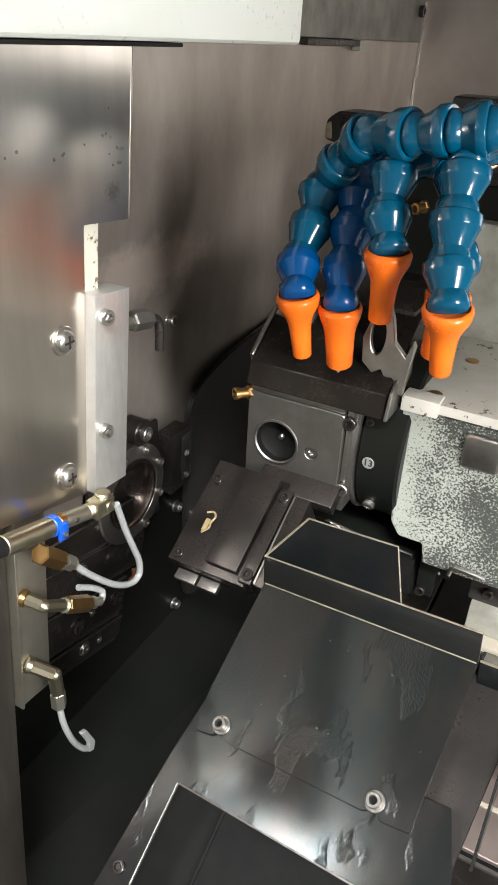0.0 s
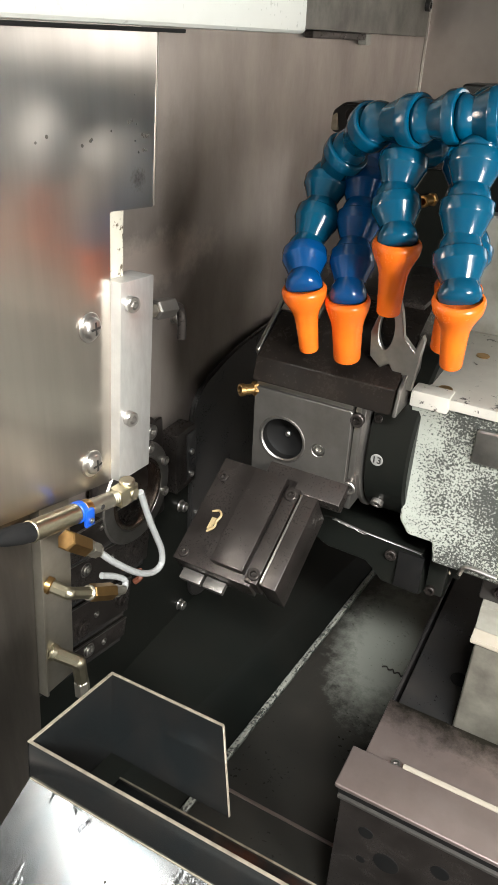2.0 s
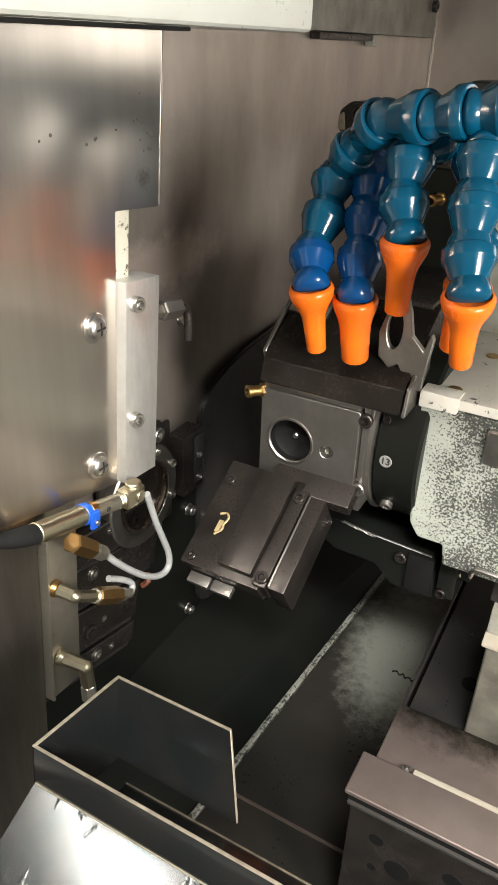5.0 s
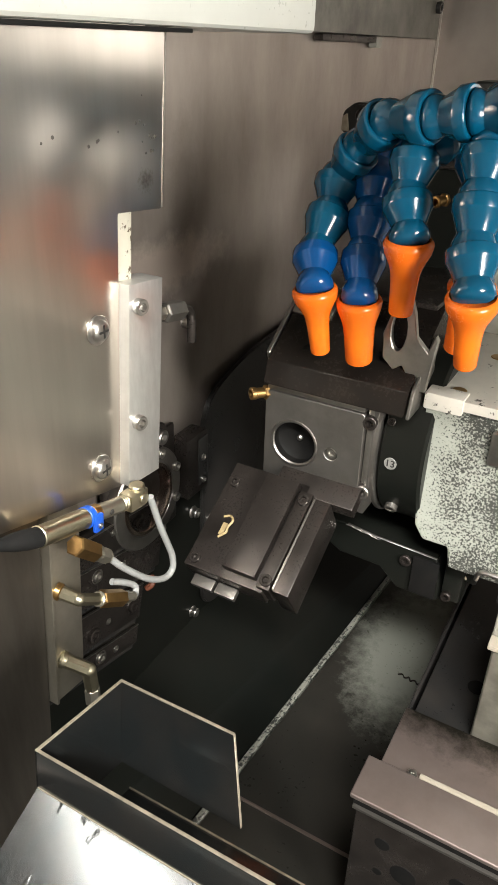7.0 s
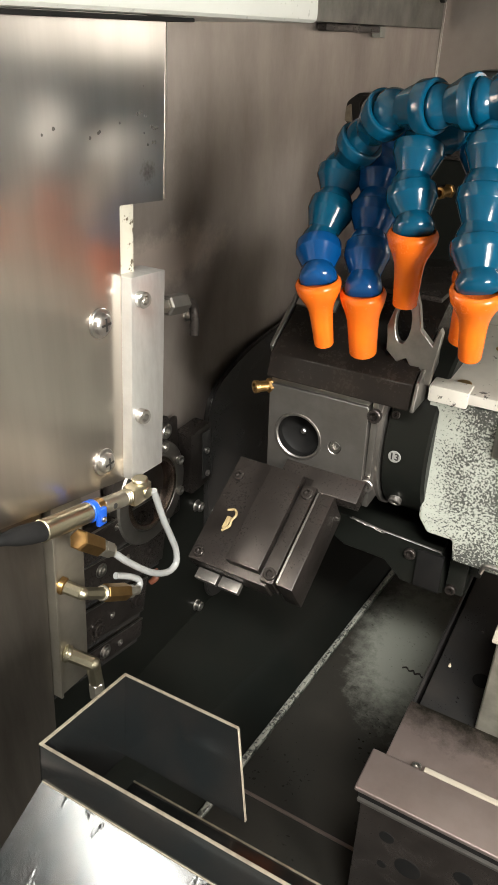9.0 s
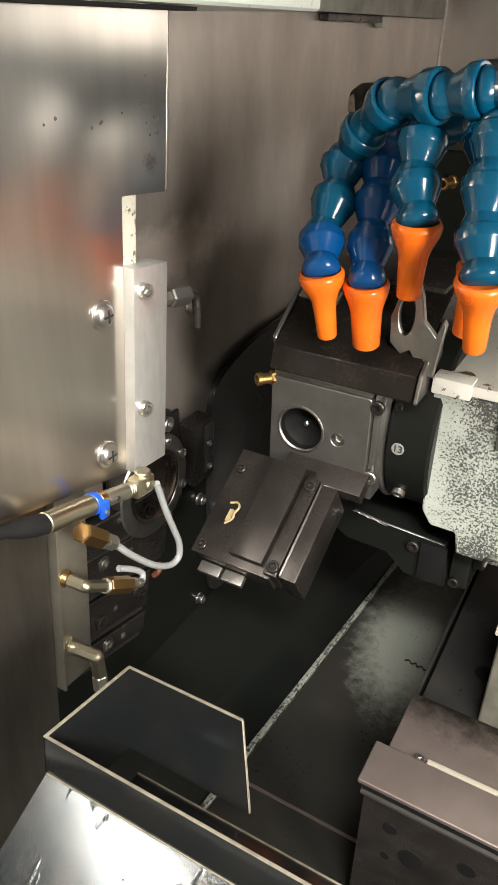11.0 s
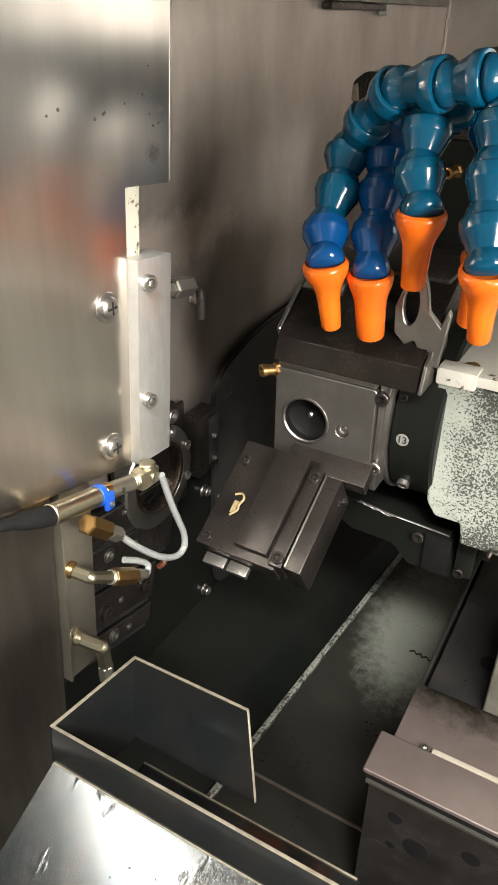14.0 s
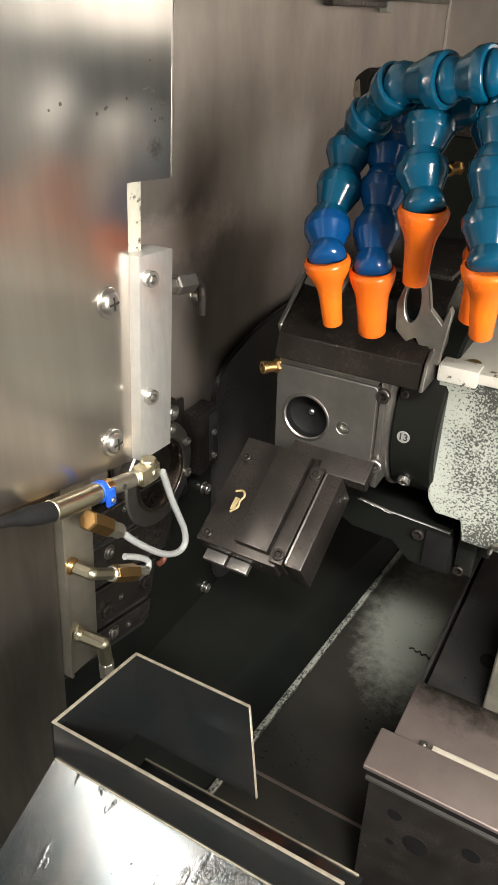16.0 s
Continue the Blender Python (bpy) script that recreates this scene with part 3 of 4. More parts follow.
# station number badge
def badge():
    ang = math.asin((1.1986 - TZ) / 0.067)
    d = Vector((0, -math.cos(ang), math.sin(ang)))
    at = Vector((-0.1432, TY, TZ)) + d * 0.0668
    plate = part("number_badge", rod(at, at + d * 0.0006, 0.0044, 28, 0.0002), PRINT, tur, "round white station number badge")
    cu = bpy.data.curves.new("number", "FONT")
    cu.body, cu.size, cu.align_x, cu.align_y, cu.extrude = "13", 0.0070, "CENTER", "CENTER", 0.0001
    cu.offset = 0.00012
    tmp = bpy.data.objects.new("number", cu)
    scene.collection.objects.link(tmp)
    bpy.context.view_layer.update()
    me = bpy.data.meshes.new_from_object(tmp.evaluated_get(bpy.context.evaluated_depsgraph_get()))
    bpy.data.objects.remove(tmp)
    b = bmesh.new()
    b.from_mesh(me)
    bpy.data.meshes.remove(me)
    right = Vector((1, 0, 0))
    m = Matrix.Translation(at + d * 0.0008) @ Matrix((right, d.cross(right), d)).transposed().to_4x4()
    bmesh.ops.transform(b, matrix=m, verts=b.verts)
    part("number", b, BLACK, plate, "black number 13")


badge()

# upper station: black sloping guard and end plate
prof = rounded([(0.4255, 1.2395), (0.4305, 1.2555), (0.4660, 1.2790), (0.4960, 1.2960), (0.5100, 1.2960), (0.5000, 1.2395)], 0.0012, 2)
MX = Matrix(((0, 0, 1, 0), (1, 0, 0, 0), (0, 1, 0, 0), (0, 0, 0, 1)))
g = prism(prof, 0.099, Matrix.Translation((-0.136, 0, 0)) @ MX, 0.0012, segs=2)
part("upper_guard", g, GUARD, tur, "black sloping guard over the upper station")
part("guard_end", prism(rounded([(0.434, 1.257), (0.468, 1.2815), (0.496, 1.298), (0.52, 1.299), (0.52, 1.25), (0.44, 1.245)], 0.002, 3), 0.003, Matrix.Translation((-0.2352, 0, 0.002)) @ MX, 0.0006), STEEL, tur, "scratched bright end plate")
part("guard_screw", cap_screw((-0.222, 0.4652, 1.281), (0, -0.55, 0.83), 0.0035, 0.0025), OXIDE, tur)
part("guard_ledge", box(-0.236, -0.136, 0.47, 0.56, 1.2965, 1.300, 0.001), OXIDE, tur)
gl = rounded([(0.427, 1.238), (0.432, 1.256), (0.47, 1.281), (0.475, 1.238)], 0.002, 3)
part("guard_cheek", prism(gl, 0.0025, Matrix.Translation((-0.1325, 0, 0)) @ MX, 0.0005), TOOL, tur)

MG = Matrix.Translation((0, 0.4675, 1.2815)) @ Matrix.Rotation(radians(33), 4, "X")
part("worn_plate", box(-0.2345, -0.2050, -0.004, 0.020, -0.002, 0.0006, 0.0005, m=MG), STEEL, tur, "scratched bright wear plate")

# steel claw on the guard
clawm = Matrix(((1, 0, 0, 0), (0, 0, -1, 0.442), (0, 1, 0, 0), (0, 0, 0, 1)))
claw = [(-0.1568, 1.2978), (-0.1604, 1.286), (-0.1592, 1.27), (-0.1517, 1.2632), (-0.146, 1.2671), (-0.1362, 1.2523), (-0.1292, 1.2523), (-0.1255, 1.2868), (-0.1274, 1.2902), (-0.1307, 1.2786), (-0.1389, 1.2868), (-0.1418, 1.3012), (-0.1449, 1.3098), (-0.1516, 1.3107)]
part("claw", prism(claw, 0.005, clawm, 0.0005, [circle(-0.1504, 1.2892, 0.0050, 24, 0.0130)]), STEEL, tur, "bare steel claw with a slotted eye")

# brass nipple at the station's edge
def nipple(name, at, d, label):
    t = thing(name, at, label, "fitting", "brass coolant nipples")
    d = Vector(d).normalized()
    at = Vector(at)
    part("hexagon", hexrod(at, at + d * 0.004, 0.0052), BRASS, t)
    part("socket", lathe([(0.004, 0.0038), (0.010, 0.0038), (0.0105, 0.0045), (0.0135, 0.0045), (0.0138, 0.004), (0.0138, 0.0028), (0.005, 0.0028), (0.005, 0)], at, d, 20, None, False), BRASS, t)


nipple("brass_nipple", (-0.2345, 0.434, 1.2297), (-0.62, -0.78, 0.05), "small brass coolant nipple on the turret edge")

# lower station: sloping holder
ph = radians(32)
ML = Matrix.Translation((-0.2462, 0.4110, 1.1655)) @ Matrix(((1, 0, 0), (0, math.cos(ph), -math.sin(ph)), (0, math.sin(ph), math.cos(ph)))).to_4x4()
hold = thing("lower_tool_holder", (-0.21, 0.42, 1.12), "black oxide steel tool holder sloping down from the turret", "tool holder")
part("base_plate", box(-0.006, 0.0545, -0.070, 0.014, -0.020, 0.0, 0.001, m=ML), OXIDE, hold)
part("clamp_ridge", box(0.0235, 0.0485, -0.064, 0.010, 0.0004, 0.008, 0.0008, m=ML), OXIDE, hold, "raised dark steel clamp bar")
part("side_rail", box(0.0505, 0.0600, -0.068, 0.006, -0.016, 0.0045, 0.0008, m=ML), OXIDE, hold)
part("outer_rail", box(0.0612, 0.0735, -0.067, 0.004, -0.030, 0.0035, 0.0012, m=ML), OXIDE, hold)
part("groove_edge", box(0.0614, 0.0628, -0.066, 0.003, 0.0036, 0.0046, 0.0003, m=ML), TOOL, hold)
for x, y in ((0.0005, -0.002), (0.0005, -0.064)):
    part("holder_screw", cap_screw(ML @ Vector((x, y, 0.0)), ML.to_3x3() @ Vector((0, 0, 1)), 0.0038, 0.003), OXIDE, hold)
for x, y in ((0.0555, -0.001), (0.0560, -0.0625)):
    part("holder_screw", cap_screw(ML @ Vector((x, y, 0.0045)), ML.to_3x3() @ Vector((0, 0, 1)), 0.0042, 0.003), OXIDE, hold)
for x0, x1 in ((-0.0005, 0.0165), (0.0185, 0.034)):
    part("clamp_jaw", box(x0, x1, -0.0785, -0.0705, -0.017, -0.012, 0.0008, m=ML), TOOL, hold, "bright ground steel jaw")
part("link_block", box(0.028, 0.088, 0.005, 0.045, -0.012, 0.0, 0.001, m=ML), OXIDE, hold)

# tan chip on the holder
ch = thing("metal_chip", ML @ Vector((0.010, -0.036, 0.001)), "curled tan swarf chip lying on the tool holder", "chip")
part("curl", tube([ML @ Vector(p) for p in ((0.0055, -0.0290, 0.0010), (0.0105, -0.0275, 0.0016), (0.0140, -0.0310, 0.0030), (0.0125, -0.0360, 0.0026), (0.0128, -0.0400, 0.0022), (0.0085, -0.0445, 0.0012))], 0.0009, 8), CHIP, ch)
part("flake", box(0.0072, 0.0108, -0.0425, -0.0330, 0.0003, 0.0011, 0.0003, m=ML), CHIP, ch)

# bracket under the turret
br = thing("turret_bracket", (-0.13, 0.48, 1.08), "black steel bracket under the turret with screws", "bracket")
bp = [(-0.1972, 1.1170), (-0.1796, 1.1185), (-0.1540, 1.1150), (-0.1063, 1.1125), (-0.1008, 1.0771), (-0.1046, 1.0738), (-0.1340, 1.0750), (-0.1487, 1.0890), (-0.1827, 1.0900), (-0.1958, 1.0980)]
part("web", prism(bp, 0.05, Matrix(((1, 0, 0, 0), (0, 0, -1, 0.468), (0, 1, 0, 0), (0, 0, 0, 1))), 0.0008), BLACK_PAINT, br)
part("top_edge", prism([(-0.1780, 1.1180), (-0.1540, 1.1148), (-0.1066, 1.1124), (-0.1066, 1.1130), (-0.1540, 1.1155), (-0.1780, 1.1187)], 0.002, Matrix(((1, 0, 0, 0), (0, 0, -1, 0.4672), (0, 1, 0, 0), (0, 0, 0, 1))), 0.0002), TOOL, br, "worn bright top edge")
part("insert", box(-0.1235, -0.1035, 0.4650, 0.4675, 1.0775, 1.1105, 0.0008), HOLE, br, "black rubber insert")
part("foot", box(-0.1000, -0.0860, 0.470, 0.52, 1.0775, 1.1160, 0.0015), BLACK_PAINT, br)
part("foot_step", box(-0.0855, -0.0770, 0.474, 0.52, 1.0960, 1.1180, 0.0015), BLACK_PAINT, br)
part("screw", cap_screw((-0.1291, 0.4672, 1.1040), (0, -1, 0), 0.0046, 0.003), OXIDE, br)
part("screw", cap_screw((-0.0955, 0.4700, 1.0825), (0, -1, 0), 0.0040, 0.004), OXIDE, br)
fz = thing("swarf_string", (-0.165, 0.466, 1.117), "fine bright swarf string caught on the bracket edge", "chip")
jit = random.Random(11)
part("string", tube([(-0.1790 + 0.0022 * k, 0.4658, 1.1188 - 0.00030 * k + jit.uniform(-0.0006, 0.0006)) for k in range(14)], 0.00045, 5, 3), TOOL, fz)

# ---------- turret housing ----------
ho = thing("turret_housing", (0.0, 0.51, 1.13), "grey-green painted housing, paint flaked to black", "machine housing")
prof = rounded([(-0.1300, 1.2425), (0.16, 1.2425), (0.16, 1.122), (-0.0955, 1.122), (-0.0985, 1.1385), (-0.1165, 1.1385), (-0.1235, 1.149)], 0.002, 3)
part("body", prism(prof, 0.135, Matrix(((1, 0, 0, 0), (0, 0, -1, 0.45), (0, 1, 0, 0), (0, 0, 0, 1))), 0.0014, segs=2), CHIPPED, ho)
part("top_plate", box(-0.1295, 0.16, 0.4485, 0.584, 1.2428, 1.2500, 0.0012), SCRATCHED, ho, "white top plate with scratched paint")
part("corner_plate", box(-0.1300, -0.1050, 0.4470, 0.462, 1.2400, 1.2512, 0.0012), SCRATCHED, ho, "bare aluminium corner")
for x, y in ((-0.112, 0.463), (-0.104, 0.535)):
    part("plug", rod((x, y, 1.2500), (x, y, 1.2508), 0.0048, 20, 0.0002), BRASS, ho)
part("latch", box(-0.0845, -0.06, 0.4455, 0.4498, 1.212, 1.236, 0.003, 3), STEEL, ho)
part("cable_clip", tube([(-0.075, 0.448, 1.122), (-0.073, 0.446, 1.130), (-0.066, 0.445, 1.132), (-0.05, 0.445, 1.131)], 0.0016, 10), STEEL, ho)

# black slide body and casting behind the hoses
sl = thing("turret_slide", (-0.1, 0.66, 1.25), "black oily turret slide behind the hoses", "machine part")
part("body", box(-0.215, -0.02, 0.605, 0.75, 1.12, 1.362, 0.003, 3), BLACK_PAINT, sl)
part("cap", box(-0.188, -0.02, 0.600, 0.74, 1.3625, 1.372, 0.002), OXIDE, sl)
co = thing("rear_casting", (-0.02, 0.6, 1.2), "pale painted casting behind the turret housing", "machine casting")
part("body", box(-0.137, 0.16, 0.586, 0.6045, 1.15, 1.338, 0.004, 3), GREY_PAINT, co)
nipple("brass_nipple", (-0.1760, 0.604, 1.3405), (-0.35, -0.93, -0.05), "brass hose nipple on the black slide")

# ---------- jointed coolant hoses ----------
def element_mesh(name, mat):
    """One element: a flared cup with a lip, a tapering waist and the ball that seats in the next cup."""
    prof = [(0.0016, 0.0), (0.0014, 0.0106), (0.0005, 0.0108), (0.0000, 0.0111), (0.0000, 0.0125), (0.0005, 0.0131), (0.0012, 0.0133), (0.0070, 0.0132), (0.0076, 0.0130), (0.0085, 0.0124), (0.0168, 0.0095), (0.0182, 0.0090), (0.0196, 0.0095), (0.0217, 0.0104), (0.0244, 0.0109), (0.0270, 0.0107), (0.0295, 0.0094), (0.0312, 0.0065), (0.0318, 0.0)]
    o = link(name, lathe(prof, (0, 0, 0), (0, 0, 1), 40, None, False), mat, 38)
    me = o.data
    bpy.data.objects.remove(o)
    return me


def nozzle_mesh(tip, length=0.0420):
    """A bell-mouthed nozzle that narrows to the given tip radius."""
    prof = [(0.0016, 0.0), (0.0014, 0.0106), (0.0005, 0.0108), (-0.0002, 0.0113), (0.0002, 0.0122), (0.0014, 0.0130), (0.0026, 0.0133), (0.0040, 0.0131), (0.0070, 0.0125)]
    for k, s in ((0.30, 0.0105), (0.62, 0.0145), (0.82, 0.0185), (0.92, 0.0240)):
        prof.append((s, 0.0125 + (tip * 1.06 - 0.0125) * k))
    prof += [(length - 0.0010, tip), (length - 0.0002, tip - 0.0005), (length, tip - 0.0012), (length - 0.0006, tip - 0.0022), (length - 0.012, tip - 0.0024), (length - 0.012, 0)]
    o = link("nozzle", lathe(prof, (0, 0, 0), (0, 0, 1), 40, None, False), ORANGE, 55)
    me = o.data
    bpy.data.objects.remove(o)
    return me


EL_TEAL, EL_BLUE = element_mesh("teal_element", TEAL), element_mesh("blue_element", BLUE)
PITCH = 0.0262


def place_piece(name, me, root, at, d, shift, stretch=1.0, label=""):
    o = new(name, me)
    o.parent = root
    o.matrix_basis = Matrix.Translation(Vector(at) - shift) @ toward(d) @ Matrix.Diagonal((1, 1, stretch, 1))
    return tagged(o, label)


def coolant_hose(label, rims, aim, colours, tip):
    """A hose of ball-jointed elements: the centres of the cup rims from its root down to the nozzle's rim; colours run from the nozzle up."""
    js = [Vector(j) for j in rims]
    root = thing("coolant_hose", js[0], label, "coolant hose", "jointed coolant hoses")
    place_piece("nozzle", nozzle_mesh(tip), root, js[-1], aim, js[0], 1.0, "orange plastic nozzle")
    for i in range(len(js) - 1):
        high, low = js[-2 - i], js[-1 - i]
        teal = colours[min(i, len(colours) - 1)] == "t"
        place_piece("hose_element", EL_TEAL if teal else EL_BLUE, root, high, low - high, js[0], (low - high).length / PITCH, "teal plastic element" if teal else "blue plastic element")
    return root


coolant_hose("arched teal and blue jointed hose with an orange nozzle", [(-0.0600, 0.4180, 1.4235), (-0.0790, 0.4140, 1.4215), (-0.1007, 0.4120, 1.4180), (-0.1184, 0.4110, 1.4153), (-0.1395, 0.4150, 1.4117), (-0.1678, 0.4260, 1.4077), (-0.1870, 0.4400, 1.3909), (-0.2011, 0.4460, 1.3726), (-0.1994, 0.4340, 1.3556), (-0.1989, 0.4160, 1.3355), (-0.1902, 0.3990, 1.3207)], (0.09, 0.17, -0.98), "bttttttttt", 0.0058)
coolant_hose("blue jointed hose with an orange nozzle", [(-0.1500, 0.5300, 1.4020), (-0.1700, 0.5050, 1.4030), (-0.1842, 0.4760, 1.3923), (-0.1810, 0.4560, 1.3744), (-0.1765, 0.4410, 1.3557), (-0.1727, 0.4270, 1.3364), (-0.1664, 0.4090, 1.3160)], (0.02, 0.20, -0.98), "b", 0.0082)
coolant_hose("short teal jointed hose with a high orange nozzle", [(-0.1050, 0.5300, 1.4050), (-0.1130, 0.5000, 1.4035), (-0.1341, 0.4700, 1.3987), (-0.1407, 0.4400, 1.4003), (-0.1487, 0.4240, 1.3927), (-0.1471, 0.4130, 1.3723), (-0.1393, 0.4010, 1.3545)], (-0.02, 0.10, -0.99), "t", 0.0066)
coolant_hose("teal jointed hose with an orange nozzle beside the housing", [(-0.0800, 0.5150, 1.4120), (-0.0900, 0.4850, 1.4210), (-0.1140, 0.4520, 1.4160), (-0.1094, 0.4240, 1.4114), (-0.1085, 0.4110, 1.3995), (-0.1064, 0.4000, 1.3788), (-0.1034, 0.3890, 1.3564), (-0.0971, 0.3770, 1.3381)], (0.0, 0.26, -0.96), "t", 0.0060)
coolant_hose("half-hidden teal jointed hose with an orange nozzle", [(-0.1000, 0.5300, 1.4050), (-0.1120, 0.5000, 1.4120), (-0.1257, 0.4720, 1.4052), (-0.1242, 0.4600, 1.3907), (-0.1184, 0.4480, 1.3719), (-0.1087, 0.4370, 1.3485), (-0.1074, 0.4220, 1.3317)], (-0.08, 0.14, -0.98), "t", 0.0080)

mf = thing("hose_manifold", (-0.06, 0.53, 1.405), "dark steel coolant manifold behind the hoses", "manifold")
part("bar", box(-0.15, 0.02, 0.526, 0.556, 1.388, 1.425, 0.003, 3), BLACK, mf)
part("stem", rod((-0.06, 0.545, 1.39), (-0.06, 0.62, 1.365), 0.012), BLACK, mf)
part("red_cap", rod((-0.119, 0.515, 1.391), (-0.113, 0.505, 1.3915), 0.004), ORANGE, mf, "small red plug")
ba = thing("black_clamp", (-0.24, 0.56, 1.395), "black steel clamp with a notched cap behind the hoses", "clamp")
part("bracket", prism(rounded([(-0.2475, 1.3870), (-0.2470, 1.4005), (-0.2380, 1.4070), (-0.2050, 1.4070), (-0.2050, 1.3670), (-0.2250, 1.3590), (-0.2270, 1.3760), (-0.2370, 1.3850)], 0.003, 3), 0.030, Matrix(((1, 0, 0, 0), (0, 0, -1, 0.555), (0, 1, 0, 0), (0, 0, 0, 1))), 0.0015, segs=2), BLACK, ba)
part("clamp_face", prism(rounded([(-0.2465, 1.3880), (-0.2462, 1.3975), (-0.2425, 1.4000), (-0.2405, 1.3880)], 0.001, 2), 0.0015, Matrix(((1, 0, 0, 0), (0, 0, -1, 0.553), (0, 1, 0, 0), (0, 0, 0, 1))), 0.0004), EDGE, ba, "worn brownish cut face")
part("cap", rod((-0.2310, 0.5548, 1.3990), (-0.2310, 0.5510, 1.3990), 0.0050, 20, 0.001), OXIDE, ba)
part("arm", rod((-0.236, 0.575, 1.388), (-0.206, 0.63, 1.36), 0.008), BLACK, ba)

# ---------- spindle nose on the headstock wall ----------
sp = thing("spindle_nose", (WX + 0.005, 0.435, 1.10), "dark steel spindle flange with a polished bore", "spindle")
SC = Vector((WX + 0.005, 0.432, 1.1035))
part("flange", lathe([(0.0, 0.024), (0.0, 0.046), (0.012, 0.046), (0.0135, 0.0445), (0.0135, 0.036), (0.0135, 0.034), (0.0125, 0.0335), (0.0125, 0.031)], SC, (1, 0, 0), 56, None, False), TOOL, sp)
part("bore_ring", lathe([(0.0125, 0.0325), (0.0138, 0.0322), (0.0138, 0.0290), (0.009, 0.0275), (0.0015, 0.0272), (0.0015, 0.0)], SC, (1, 0, 0), 56, None, False), material("copper_toned_steel", (0.62, 0.5, 0.43), 0.24, 1.0, (0.2, 0.15, 0.13), 0.6, 60, 900, 0.006), sp, "polished copper-toned bore")
for a in (20, 65, 110, 155, -25, -70):
    p = SC + Vector((0.0135, 0.0405 * math.cos(radians(a)), 0.0405 * math.sin(radians(a))))
    part("flange_screw", cap_screw(p, (1, 0, 0), 0.0042, 0.003), STEEL, sp)
part("square_plate", box(WX + 0.0045, WX + 0.009, 0.385, 0.484, 1.052, 1.152, 0.003), OXIDE, sp)
part("lug", lathe([(0, 0), (0, 0.012), (0.015, 0.012), (0.016, 0.011), (0.016, 0)], (WX + 0.0045, 0.446, 1.158), (1, 0, 0), 28), OXIDE, sp)
part("lug_screw", cap_screw((WX + 0.0205, 0.446, 1.158), (1, 0, 0), 0.0065, 0.005), STEEL, sp)

gb = thing("gauge_block", (WX + 0.01, 0.5, 1.1), "black steel block with a recessed screw panel", "bracket")
part("body", box(WX + 0.0045, WX + 0.022, 0.484, 0.5165, 1.074, 1.135, 0.0015), OXIDE, gb)
part("recess", box(WX + 0.0225, WX + 0.0235, 0.500, 0.515, 1.082, 1.130, 0.001), BLACK, gb)
for z in (1.086, 1.110):
    part("screw", cap_screw((WX + 0.0235, 0.5065, z), (1, 0, 0), 0.003, 0.002), STEEL, gb)

# stepped bars with screws under the spindle
def slide_bar(y0, y1, top, h, out, tilt, screws):
    """A bar on the wall: its upper edge passes y = 0.37 at the height top."""
    t = thing("slide_bar", (WX + 0.0045, 0.37, top), "black oxide steel slide bar with socket screws", "slide bar", "bars under the spindle")
    m = Matrix.Translation((WX + 0.0045, 0.37, top)) @ Matrix.Rotation(radians(tilt), 4, "X")
    part("bar", box(0, out, y0 - 0.37, y1 - 0.37, -h, 0, 0.0012, m=m), OXIDE, t)
    part("edge", box(out - 0.0014, out + 0.0004, y0 - 0.369, y1 - 0.3705, -0.0006, 0.0004, 0.0002, m=m), STEEL, t, "bright worn edge")
    part("lower_land", box(0.002, out - 0.0012, y0 - 0.369, y1 - 0.374, -h - 0.0045, -h - 0.0004, 0.0006, m=m), BLACK, t)
    for y, z, r, mt in screws:
        at = (WX + 0.0045 + out, y, z)
        part("counterbore", lathe([(0.0002, r * 1.4), (0.0005, r * 1.38), (0.0005, r * 1.15), (0.0002, r * 1.1)], at, (1, 0, 0), 22, None, False), mt, t)
        part("screw", cap_screw(at, (1, 0, 0), r, r * 0.55), mt, t)


slide_bar(0.300, 0.436, 1.1070, 0.026, 0.0125, -8, ((0.4167, 1.0885, 0.0058, OXIDE), (0.3845, 1.0980, 0.0022, STEEL), (0.335, 1.098, 0.004, OXIDE)))
slide_bar(0.300, 0.452, 1.0770, 0.034, 0.0120, -12.6, ((0.3624, 1.0690, 0.0046, STEEL), (0.4250, 1.0460, 0.0046, OXIDE), (0.3950, 1.0600, 0.0020, STEEL)))
slide_bar(0.300, 0.421, 1.0345, 0.034, 0.0125, -14.5, ((0.4020, 1.0080, 0.0062, OXIDE), (0.3508, 1.0165, 0.0066, OXIDE), (0.3699, 1.0160, 0.0022, STEEL)))
slide_bar(0.300, 0.410, 0.9915, 0.019, 0.0125, -14, ((0.3566, 0.9860, 0.0048, STEEL), (0.3761, 0.9795, 0.0024, STEEL)))

# ---------- added fill lamps and ceiling lamps ---
DIFF = glow("lamp_diffuser", (1.0, 0.95, 0.88), 2.5)
rl = thing("fill_lamp", (0.61, 0.1, 1.43), "unseen flat fill lamp added on the end wall", "lamp")
part("housing", box(0.584, 0.6195, -0.135, 0.20, 1.30, 1.56, 0.004), WHITE, rl)
part("diffuser", box(0.5795, 0.5835, -0.125, 0.185, 1.31, 1.55, 0.001), DIFF, rl, "glowing diffuser")
# added out of view to brighten the panel's reflection and the headstock wall
bl = thing("fill_lamp", (0.30, 1.12, 1.37), "unseen flat fill lamp added on the back wall", "lamp")
part("housing", box(0.055, 0.545, 1.1135, BY - 0.0005, 1.205, 1.535, 0.004), WHITE, bl)
part("diffuser", box(0.065, 0.535, 1.1095, 1.1130, 1.215, 1.525, 0.001), glow("rear_fill_glow", (1.0, 0.95, 0.88), 0.8), bl, "glowing diffuser")
